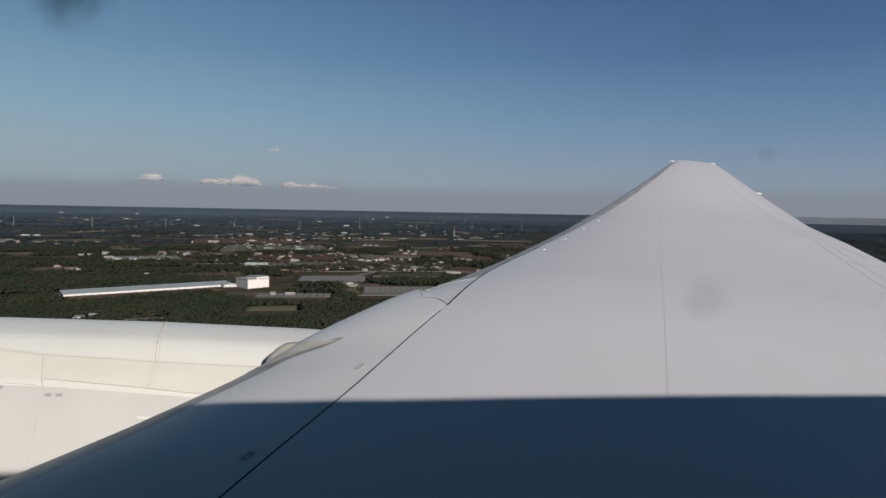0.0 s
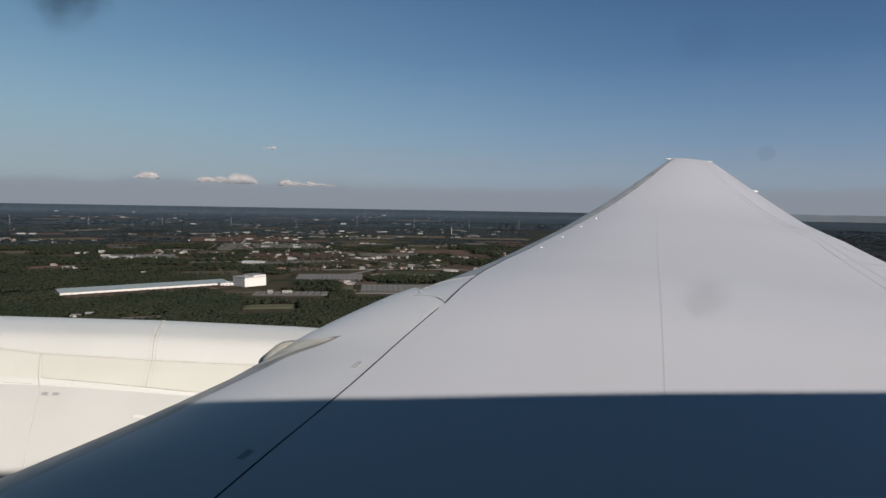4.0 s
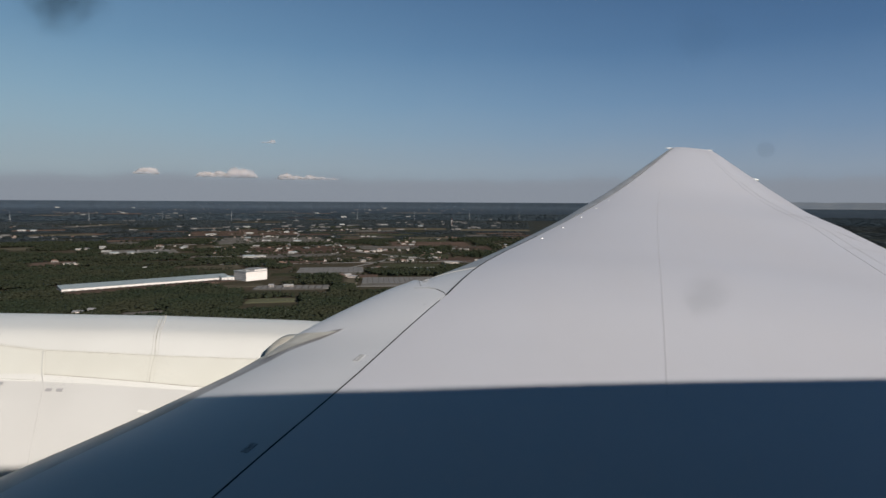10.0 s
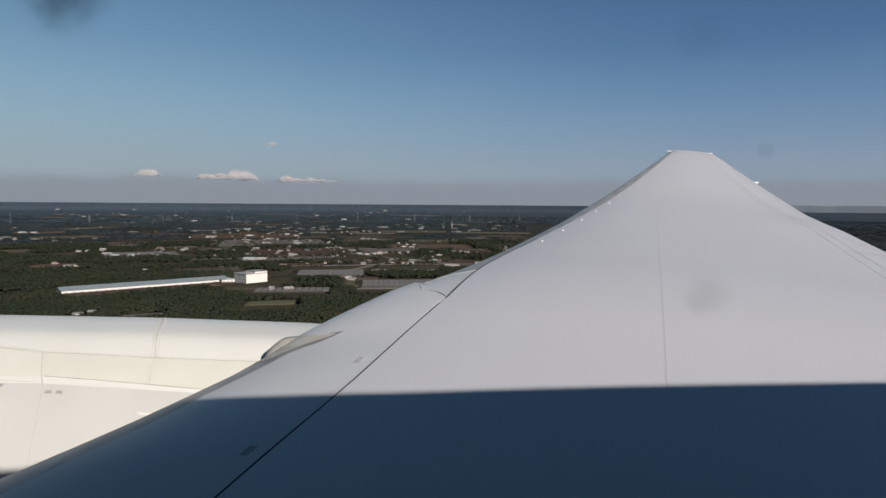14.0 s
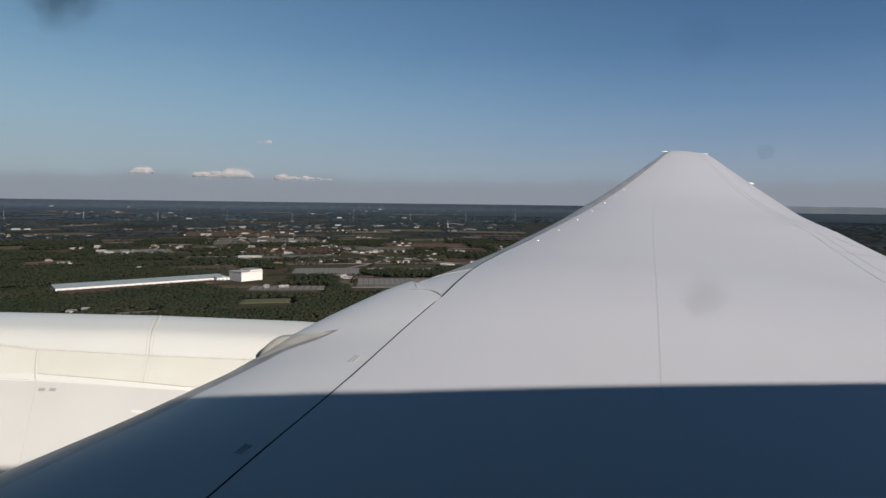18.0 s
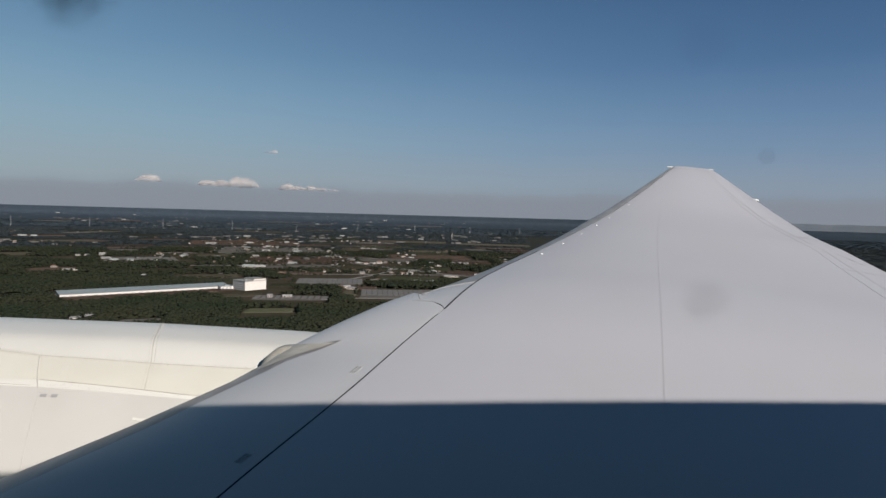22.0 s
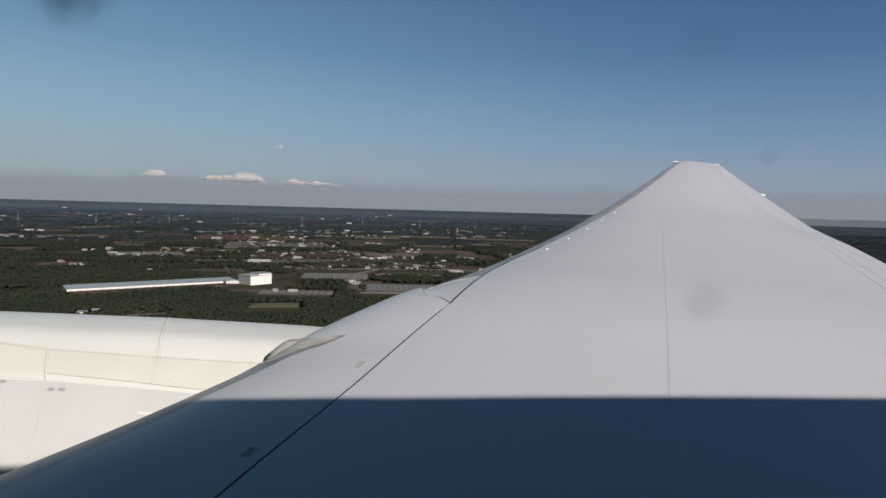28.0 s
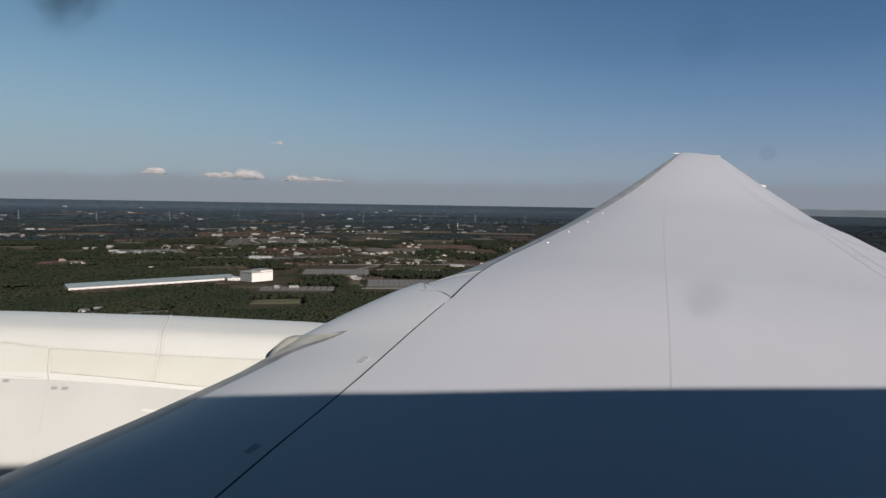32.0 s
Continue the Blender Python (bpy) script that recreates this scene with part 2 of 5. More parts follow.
def aft(y):
    """Chord fraction of the hinge line ahead of the spoilers and the aileron."""
    return float(np.interp(y, (-0.3, 11, 15, 18.7, 22, 26.4), (0.82, 0.825, 0.865, 0.825, 0.79, 0.74)))


grid = []
for y in span:
    s0 = slat_line(y) + 0.018 / chord_at(y)
    row = [lower(y, s0) + Vector((0, 0, 0.02)), upper(y, s0, -0.05)]
    row += [upper(y, s0 + (aft(y) - s0) * (j / 28) ** 1.15) for j in range(29)]
    row += [upper(y, aft(y), -0.03)]
    row += [lower(y, aft(y)), lower(y, 0.5), lower(y, s0) + Vector((0, 0, 0.02))]
    grid.append(row)
wing = from_grid("wing", grid, M_WING, airliner, "light grey painted swept wing curving upward")
cap = bmesh.new()
ends = [cap.verts.new(p) for p in [upper(26.4, k / 12) for k in range(13)] + [lower(26.4, k / 12) for k in range(12, 0, -1)]]
cap.faces.new(ends)
part("wing_tip_cap", cap, M_WING, wing)


def strip(name, points, width, material, parent, label="", lift=0.004):
    """A thin raised line along points of the wing (y, s)."""
    rows = []
    lifts = list(lift) if isinstance(lift, (list, tuple)) else [lift] * len(points)
    pts = [upper(y, s, h) for (y, s), h in zip(points, lifts)]
    for i, p in enumerate(pts):
        d = (pts[min(i + 1, len(pts) - 1)] - pts[max(i - 1, 0)]).normalized()
        side = d.cross(Vector((0, 0, 1))).normalized() * width / 2
        low = Vector((0, 0, 0.012))
        rows.append([p - side - low, p - side, p + side, p + side - low])
    return from_grid(name, rows, material, parent, label, smooth=False)


def fine_curve(pts, n):
    t = np.linspace(0, len(pts) - 1, n)
    return [(float(np.interp(v, range(len(pts)), [p[0] for p in pts])), float(np.interp(v, range(len(pts)), [p[1] for p in pts]))) for v in t]


# dark slot floor under the gap between slats and wing box
rows = []
for y in span:
    s0 = slat_line(y)
    rows.append([upper(y, s0 - 0.012, -0.05), upper(y, s0 + 0.01, -0.05), upper(y, s0 + 0.01, -0.12), upper(y, s0 - 0.012, -0.12)])
from_grid("slat_slot", rows, M_GAP, wing, "dark slot behind the slats", close=True)


# leading-edge slats
def slat(name, ya, yb, material, out, label, slant=0.0, proud=((9.7, 10.2, 11.7, 13.2, 15, 16.5), (-0.06, -0.08, -0.10, -0.06, -0.05, 0.0))):
    rows = []
    n = max(6, int((yb - ya) * 8))
    for i in range(n + 1):
        v = i / n
        row = []
        for j in range(49):
            u = j / 48
            y = ya + (yb - ya) * v - slant * v * u**2
            s = slat_line(y) * u**1.6
            p = upper(y, s)
            row.append(p + Vector((-out * (1 - u), 0, float(np.interp(y, proud[0], proud[1])) * (1 - u) ** 0.8)))
        y = ya + (yb - ya) * v
        for u in (0.55, 0.2):
            row.append(lower(y, slat_line(y) * u) + Vector((-out * (1 - u), 0, -0.03)))
        rows.append(row)
    return from_grid(name, rows, material, wing, label, close=True, caps=True)


slat("slat", -1.5, 9.55, M_SLAT, 0.0, "long painted inboard slat with a rounded end", slant=1.4, proud=((4.5, 5.5, 6.5, 7.0, 7.15, 7.4, 8.0, 8.9, 9.5), (0, -0.04, -0.055, -0.015, 0.015, 0.05, 0.065, 0.075, 0.04)))
M_NOSE = mat("weathered_bare_edge", (0.315, 0.298, 0.292), 0.42, 0.0, second=(0.200, 0.172, 0.155), scale=4.0, amount=0.95, fine=0.2, fine_scale=11.0, squash=(1, 0.4, 1))
nn, nl = M_NOSE.node_tree.nodes, M_NOSE.node_tree.links
n_wear, n_spots, n_add, n_edge, n_mix = (nn.new("ShaderNode" + k) for k in ("Attribute", "TexNoise", "Math", "MapRange", "Mix"))
n_wear.attribute_name = "wear"
n_spots.inputs["Scale"].default_value, n_spots.inputs["Detail"].default_value = 3.0, 7.0
n_add.operation = "ADD"
n_edge.inputs[1].default_value, n_edge.inputs[2].default_value = 0.62, 0.92
n_mix.data_type = "RGBA"
n_mix.inputs[6].default_value = (0.4200, 0.4200, 0.4400, 1)
nl.new(n_wear.outputs["Fac"], n_add.inputs[0])
nl.new(n_spots.outputs["Fac"], n_add.inputs[1])
nl.new(n_add.outputs[0], n_edge.inputs[0])
nl.new(n_edge.outputs[0], n_mix.inputs[0])
nl.new(nn["Principled BSDF"].inputs["Base Color"].links[0].from_socket, n_mix.inputs[7])
nl.new(n_mix.outputs[2], nn["Principled BSDF"].inputs["Base Color"])
n_metal = nn.new("ShaderNodeMath")
n_metal.operation, n_metal.inputs[1].default_value = "MULTIPLY", 0.35
nl.new(n_edge.outputs[0], n_metal.inputs[0])
nl.new(n_metal.outputs[0], nn["Principled BSDF"].inputs["Metallic"])
rows, wear = [], []
SINK = ((4.5, 5.5, 6.5, 7.0, 7.15, 7.4, 8.0, 8.9, 9.5), (0, -0.04, -0.055, -0.015, 0.015, 0.05, 0.065, 0.075, 0.04))
for i in range(81):
    y = -1.5 + 8.62 * i / 80
    edge = float(np.interp(y, (-0.3, 4.2, 5.3, 5.75, 6.3, 6.68, 6.79, 6.85, 7.12), (0.486, 0.486, 0.486, 0.470, 0.478, 0.49, 0.539, 0.591, 0.66)))
    reach = edge + 0.035
    start = float(np.interp(y, (6.75, 7.12), (0.12, 0.60)))
    row = []
    for k in range(25):
        u = start + (reach - start) * k / 24
        row.append(upper(y, slat_line(y) * u**1.6, 0.005 * (1 - (k / 24) ** 6) - 0.0008) + Vector((-0.002 * (1 - k / 24), 0, float(np.interp(y, *SINK)) * (1 - u) ** 0.8)))
        wear.append(min(1, max(0, (edge + 0.02 - u) / 0.045)))
    rows.append(row)
nose = from_grid("slat_nose", rows, M_NOSE, wing, "weathered bare metal leading edge with brown stains")
nose.data.attributes.new("wear", "FLOAT", "POINT").data.foreach_set("value", wear)
slat("slat", 9.75, 14.9, M_SLATMETAL, 0.0, "bare metal outboard slat")
slat("slat", 14.94, 20.6, M_SLATMETAL, 0.0, "bare metal outboard slat")
slat("slat", 20.64, 26.3, M_SLATMETAL, 0.0, "bare metal outboard slat")
# fixed nose between the inner and the outer slats
rows = []
for i in range(13):
    v = i / 12
    row = []
    for j in range(13):
        u = j / 12
        y = 9.35 - 1.4 * u**2 + (0.38 + 1.4 * u**2) * v
        row.append(upper(y, slat_line(y) * u**1.6, -0.012 + (0.03 - 0.09 * v) * (1 - u) ** 0.8))
    rows.append(row)
from_grid("fixed_nose", rows, M_SLAT, wing, "painted fixed nose beside the slat end")
# curved seam round the inner slat's end, and the slot going on behind the fixed nose
END = fine_curve([(8.58, 0.70), (8.55, 0.755), (8.51, 0.835), (8.44, 0.89), (8.37, 0.93), (8.26, 0.975), (8.14, 1.0)], 22)
strip("slat_end_seam", [(y, slat_line(y) * u**1.6) for y, u in END], 0.009, M_SEAM, wing, lift=[float(np.interp(y, *SINK)) * (1 - u) ** 0.8 + 0.004 for y, u in END])
END = fine_curve([(9.27, 0.51), (8.95, 0.63), (8.64, 0.74)], 10)
strip("slat_end_seam", [(y, slat_line(y) * u**1.6) for y, u in END], 0.008, M_SEAM, wing, lift=[float(np.interp(y, *SINK)) * (1 - u) ** 0.8 + 0.004 for y, u in END])
strip("slat_slot_line", [(8.14 + 4.4 * k / 50, slat_line(8.14 + 4.4 * k / 50) + 0.001) for k in range(51)], 0.02, M_GAP, wing, lift=0.003)

# skin seams, hinge line and control surfaces
strip("skin_seam", [(y, 0.4395 - 0.0007 * y - 0.00041 * y * y) for y in [5.5 + 13.2 * k / 80 for k in range(81)]], 0.018, M_SKINSEAM, wing, lift=0.0015)


def flap(name, ya, yb, material, label, drop=0.0):
    rows = []
    n = max(4, int((yb - ya) * 3))
    for i in range(n + 1):
        y = ya + (yb - ya) * i / n
        row = [upper(y, aft(y) + 0.0016, -0.05)]
        row += [upper(y, aft(y) + 0.0016 + (0.9984 - aft(y)) * k / 6, -drop * k / 6) for k in range(7)]
        row += [lower(y, 1.0) + Vector((0, 0, -drop)), lower(y, aft(y) + 0.01)]
        rows.append(row)
    return from_grid(name, rows, material, wing, label, close=True, caps=True)


flap("spoiler", -1.5, 6.9, M_WING, "grey spoiler panel lying flush")
flap("spoiler", 6.93, 10.0, M_WING, "grey spoiler panel lying flush")
flap("spoiler", 10.03, 13.2, M_WING, "grey spoiler panel lying flush")
flap("spoiler", 13.23, 16.6, M_WING, "grey spoiler panel lying flush")
flap("aileron", 16.63, 26.38, M_WING, "grey aileron with a white hinge fairing")
rows = [[upper(y, aft(y) - 0.004, -0.045), upper(y, aft(y) + 0.01, -0.045)] for y in span]
from_grid("hinge_slot", rows, M_STENCIL, wing, "thin grey hinge line")
for ya, yb in ((6.9, 6.93), (10.0, 10.03), (13.2, 13.23), (16.6, 16.63)):
    from_grid("panel_gap", [[upper(yy, aft(yy) + (1 - aft(yy)) * s, 0.004) for s in (0.04, 0.3, 0.6, 0.92)] for yy in (ya - 0.012, yb + 0.012)], M_SOFTSEAM, wing)
strip("hinge_seam", [(8 + 18 * k / 30, aft(8 + 18 * k / 30) + 0.04) for k in range(31)], 0.02, M_SOFTSEAM, wing, lift=0.003)
# two grey dashes painted for the shade in the aft slots
strip("slot_shadow_strip", [(14.0 + 0.9 * k / 6, 0.965 - 0.03 * k / 6) for k in range(7)], 0.022, M_SOFTSEAM, wing)
strip("slot_shadow_strip", [(11.6 + 0.8 * k / 6, 0.965 - 0.03 * k / 6) for k in range(7)], 0.022, M_SOFTSEAM, wing)


def blister(name, y, s, length, width, height, material, label, turn=0.0, sink=0.0):
    """A small smooth fairing on the wing."""
    bm = bmesh.new()
    bmesh.ops.create_uvsphere(bm, u_segments=14, v_segments=8, radius=0.5)
    p = upper(y, s, -sink)
    for v in bm.verts:
        v.co = p + Matrix.Rotation(radians(turn), 3, "Z") @ Vector((v.co.x * length, v.co.y * width, v.co.z * height))
    return part(name, bm, material, wing, label, smooth=True)


blister("hinge_fairing", 21.75, 1.004, 0.36, 0.60, 0.13, M_WHITE, "white hinge fairing on the trailing edge", 10, 0.055)
blister("hinge_fairing", 22.15, 1.0, 0.16, 0.16, 0.06, M_STENCIL, "dark hinge slot on the trailing edge", 10, 0.02)
blister("tip_light", 26.35, 0.0, 0.62, 0.10, 0.06, M_PLATE, "clear lamp cover at the wing tip", 20)
blister("tip_light", 26.35, 0.96, 0.30, 0.08, 0.04, M_PLATE, "small white lamp at the wing tip")

# white fastener plates along the outer slot
for y in (12.17, 13.31, 14.5, 15.6, 16.7, 17.75, 18.7, 19.7, 20.6, 21.5, 22.4, 23.2, 24.0):
    bm = bmesh.new()
    bmesh.ops.create_cone(bm, cap_ends=True, segments=14, radius1=0.030, radius2=0.027, depth=0.014)
    s = 0.104 + 0.004 * max(0, y - 19)
    a, b = upper(y + 0.1, s) - upper(y - 0.1, s), upper(y, s + 0.01) - upper(y, s - 0.01)
    q = b.cross(a).to_track_quat("Z", "Y").to_matrix()
    for v in bm.verts:
        v.co = upper(y, s, 0.004) + q @ v.co
    part("fastener_plate", bm, M_PLATE, wing, "small white round plate")


# small grey stencilled marks on the slat, too small to read
def stencil(y, s, length, rows_n):
    bm = bmesh.new()
    p = upper(y, s)
    along = (upper(y + 0.4, slat_line(y + 0.4) * s / slat_line(y)) - p).normalized()
    side = along.cross((upper(y, s + 0.01) - p).normalized().cross(along)).normalized()
    up = along.cross(side)
    up = up if up.z > 0 else -up
    for r in range(rows_n):
        for k in range(3):
            o = p + along * (k - 1) * length / 3 + side * (r - (rows_n - 1) / 2) * 0.034 + up * 0.005
            v = [bm.verts.new(o + along * a * length / 7.5 + side * b * 0.011 + up * h) for h in (-0.01, 0) for a, b in ((-1, -1), (1, -1), (1, 1), (-1, 1))]
            bm.faces.new(v[4:])
            for i in range(4):
                bm.faces.new([v[i], v[(i + 1) % 4], v[4 + (i + 1) % 4], v[4 + i]])
    part("stencil_mark", bm, M_STENCIL, wing, "small grey stencilled marking")


stencil(7.86, 0.126, 0.25, 2)
stencil(6.19, 0.150, 0.17, 2)
stencil(4.50, 0.175, 0.14, 2)
stencil(9.2, 0.05, 0.14, 2)

# engine nacelle: a barrel that tapers aft, with its axis along the flight
NC_Y, NC_Z, NC_SIZE = 7.0, -3.01, 1.186


def cowl_r(x):
    return float(np.interp(x, (-9.2, -8.9, -8.2, -7.0, -5.0, -3.2, -1.6, 0.0), (1.28, 1.48, 1.64, 1.735, 1.745, 1.72, 1.67, 1.58)))


def cowl(x, a, lift=0.0):
    """A point of the cowl: a degrees from straight up, turning towards the cabin."""
    r = cowl_r(x) + lift + 0.026 * math.exp(-((a - 18) / 6.5) ** 2)      # a rounded shoulder along the upper barrel
    return NC_SIZE * Vector((x, NC_Y - r * math.sin(radians(a)), NC_Z + r * math.cos(radians(a))))


xs = [-9.2, -9.1, -8.9, -8.6, -8.2, -7.6, -7.0, -6, -5, -4.1, -3.2, -2.6, -2.0, -1.6, -1.42, -1.25]
grid = [[NC_SIZE * Vector((-8.6, NC_Y - 1.15 * math.sin(radians(a)), NC_Z + 1.15 * math.cos(radians(a)))) for a in range(0, 360, 3)]]
grid += [[cowl(x, a) for a in range(0, 360, 3)] for x in xs]
nacelle = from_grid("engine_nacelle", grid, M_NACELLE, airliner, "white riveted engine nacelle in sunlight", close=True)


def cowl_line(name, pts, width, material=None, lift=0.005, label=""):
    rows = []
    for i, (x, a) in enumerate(pts):
        p = cowl(x, a, lift)
        q = cowl(*pts[min(i + 1, len(pts) - 1)], lift) - cowl(*pts[max(i - 1, 0)], lift)
        out = Vector((0, -math.sin(radians(a)), math.cos(radians(a))))
        side = q.normalized().cross(out).normalized() * width / 2
        rows.append([p - side - out * 0.012, p - side, p + side, p + side - out * 0.012])
    return from_grid(name, rows, material or M_TAN_SEAM, nacelle, label, smooth=False)


SEAM_A = [(-3.21, -12), (-3.05, 2), (-2.93, 15.2), (-2.80, 29.0), (-2.74, 40.0)]
SEAM_B = [(-3.91, 27.5), (-3.78, 37.2), (-3.69, 42.5), (-3.63, 53.5), (-3.60, 64.2), (-3.60, 80)]


cowl_line("cowl_seam", fine_curve([(-6.5, 22.0), (-4.45, 25.0), (-3.93, 27.3), (-2.80, 29.0), (-1.93, 29.4), (-1.5, 29.5)], 40), 0.008, label="riveted seam")
cowl_line("cowl_seam", fine_curve(SEAM_A, 24), 0.006)
cowl_line("cowl_seam", fine_curve(SEAM_B, 24), 0.007, M_COOLSEAM, 0.010)
cowl_line("cowl_seam", fine_curve([(-3.75, 37.5), (-2.74, 40.0), (-2.41, 41.0), (-1.5, 42.5)], 30), 0.008)
# lower cowl doors in a cooler white, meeting at the seam
def cowl_door(x0, x1, a0, a1, label):
    rows = []
    for i in range(9):
        u = i / 8
        row = [cowl(x0 + (x1 - x0) * u, a0[0] + (a0[1] - a0[0]) * u + (a1 - a0[0]) * k / 20, 0.006) for k in range(21)]
        rows.append(row)
    return from_grid("cowl_door", rows, M_COWL, nacelle, label)


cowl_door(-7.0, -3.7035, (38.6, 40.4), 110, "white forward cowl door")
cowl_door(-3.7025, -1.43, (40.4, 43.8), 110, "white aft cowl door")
# cream panels between the riveted seams
def seam_angle(x, pts):
    return float(np.interp(x, [p[0] for p in pts], [p[1] for p in pts]))


def cowl_panel(x0, x1):
    rows = []
    for i in range(17):
        x = x0 + (x1 - x0) * i / 16
        a0 = seam_angle(x, [(-6.5, 22.0), (-4.45, 25.0), (-3.93, 27.3), (-2.80, 29.0), (-1.93, 29.4), (-1.4, 29.5)])
        a1 = seam_angle(x, [(-7.0, 37.3), (-3.75, 37.5), (-2.74, 40.0), (-1.4, 42.6)])
        rows.append([cowl(x, a0 + (a1 - a0) * k / 6, 0.003) for k in range(7)])
    return from_grid("cowl_panel", rows, M_CREAMPANEL, nacelle, "cream riveted panel")


cowl_panel(-6.9, -1.43)
# shallow raised land below the second seam
cowl_line("cowl_step", fine_curve([(-7.0, 38.0), (-4.23, 38.6), (-3.80, 39.2)], 24), 0.05, M_NACELLE, 0.008)
cowl_line("cowl_step", fine_curve([(-3.66, 40.0), (-2.6, 41.8), (-1.5, 43.6)], 24), 0.04, M_NACELLE, 0.008)
cowl_line("cowl_step", fine_curve([(-2.75, 50), (-2.35, 51.5)], 8), 0.03, M_NACELLE, 0.014)
for pts, step in (([(-6.5, 22.6), (-4.45, 25.6), (-3.93, 27.9), (-2.8, 29.6), (-1.5, 30.1)], 70), ([(-6.5, 21.3), (-4.45, 24.3), (-3.93, 26.6), (-2.8, 28.3), (-1.5, 28.8)], 70),
                  ([(-3.18, -11), (-3.02, 2), (-2.90, 15), (-2.77, 29), (-2.71, 39)], 34), ([(-3.08, 2), (-2.96, 15), (-2.83, 29), (-2.77, 39)], 26), ([(-3.88, 28), (-3.75, 37)], 10)):
    bm = bmesh.new()
    for x, a in fine_curve(pts, step):
        out = Vector((0, -math.sin(radians(a)), math.cos(radians(a))))
        m = Matrix.Translation(cowl(x, a, 0.002)) @ out.to_track_quat("Z", "Y").to_matrix().to_4x4()
        bmesh.ops.create_cone(bm, cap_ends=True, segments=6, radius1=0.0065, radius2=0.005, depth=0.007, matrix=m)
    tagged(part("rivet_row", bm, M_RIVET, nacelle), kind="stuff")
for x, a in ((-3.57, 43.4), (-4.15, 41.2)):
    cowl_line("stencil_mark", [(x - 0.09 + 0.03 * k, a) for k in range(3)], 0.034, M_COWLMARK, 0.012, "small grey stencilled marking")
    cowl_line("stencil_mark", [(x + 0.01 + 0.03 * k, a) for k in range(3)], 0.034, M_COWLMARK, 0.012)


# pylon fairing between the nacelle and the slat
rows = []
for i in range(25):
    u = i / 24
    x = -2.04 + 0.98 * u
    top = -1.82 + 0.255 * math.sin(min(1, u / 0.30) * math.pi / 2) ** 0.6 + 0.03 * u
    half = 0.05 + 0.19 * min(1, u / 0.25) ** 0.6 * (1 - 0.75 * max(0, (u - 0.5) / 0.5))
    yc = 7.28 + 0.15 * u
    rows.append([Vector((x, yc - half, -2.9)), Vector((x, yc - half, top - 0.20)), Vector((x, yc - half * 0.85, top - 0.07)), Vector((x, yc - half * 0.4, top)),
                 Vector((x, yc + half * 0.4, top)), Vector((x, yc + half * 0.85, top - 0.07)), Vector((x, yc + half, top - 0.20)), Vector((x, yc + half, -2.9))])
front = rows[0]
pylon = from_grid("pylon", rows, M_PYLON, airliner, "beige weathered engine pylon fairing with a rounded front")
# its fairing laps over the leading edge and tapers to a point
rows = []
for i in range(15):
    u = 0.28 + 0.365 * i / 14
    inner = float(np.interp(u, (0.28, 0.40, 0.45, 0.49, 0.53, 0.58, 0.61, 0.645), (6.60, 6.66, 6.77, 6.84, 6.895, 6.945, 6.995, 7.065)))
    outer = float(np.interp(u, (0.28, 0.356, 0.458, 0.531, 0.593, 0.645), (7.27, 7.228, 7.154, 7.117, 7.09, 7.07)))
    row = []
    for k in range(9):
        y = inner + (outer - inner) * k / 8
        row.append(upper(y, slat_line(y) * u**1.6, 0.007 + float(np.interp(y, *SINK)) * (1 - u) ** 0.8))
    rows.append(row)
from_grid("pylon_cap", rows, M_PYLON, pylon, "stained beige fairing lapping over the leading edge")
bm = bmesh.new()
bm.faces.new([bm.verts.new(p) for p in front])
part("pylon_front", bm, M_GAP, pylon, "dark front edge")

# fuselage with the open window bay
FY, FZ, FR = -2.70, -0.45, 2.905
angs = sorted(set([round(k * 7.5, 2) for k in range(48)]) - {7.5} | {4.6, 13.4})
fx = [-34, -33, -30, -26, -20, -14, -8, -4, -2, -0.28, 0.28, 0.9, 1.6, 2.12, 2.34, 2.62, 2.9, 3.74, 4.4, 8, 14, 20, 26, 32, 38]
fr = [0.3, 1.4, 2.3, 2.75] + [FR] * 19 + [2.6, 1.6]
verts, faces = [], []
for shell in (0.0, 0.09):
    for x, r in zip(fx, fr):
        crown = float(np.interp(x, (-33, 0.28, 0.9, 1.6, 2.12, 2.34, 2.62, 2.9, 3.74, 4.4, 8), (0.905, 0.905, 0.895, 0.99, 1.065, 1.05, 1.036, 1.025, 1.005, 1.0, 0.99)))      # unseen crown heights, bent to put the fuselage's shadow edge on wing and nacelle
        verts += [(x, FY + (r - shell) * math.cos(radians(a)), FZ + (r - shell) * math.sin(radians(a)) * (crown if 20 < a < 160 else 1)) for a in angs]
na, nx = len(angs), len(fx)
hole = angs.index(4.6)
for sh in (0, 1):
    for i in range(nx - 1):
        for j in range(na):
            if i == 9 and j == hole:
                continue
            o = sh * na * nx
            faces.append((o + i * na + j, o + (i + 1) * na + j, o + (i + 1) * na + (j + 1) % na, o + i * na + (j + 1) % na))
o = na * nx
ring = [9 * na + hole, 10 * na + hole, 10 * na + hole + 1, 9 * na + hole + 1]
for k in range(4):
    a, b = ring[k], ring[(k + 1) % 4]
    faces.append((a, b, o + b, o + a))
for i in (0, nx - 1):
    faces.append(tuple(i * na + j for j in range(na)))
me = bpy.data.meshes.new("fuselage")
me.from_pydata(verts, [], faces)
me.update()
fuselage = obj("fuselage", me, M_FUSELAGE, airliner, "light grey round fuselage, out of view", smooth=True)
# yaw set by the slant its cast shadow needs on the wing
fuselage.rotation_euler = (0, 0, radians(8.2))

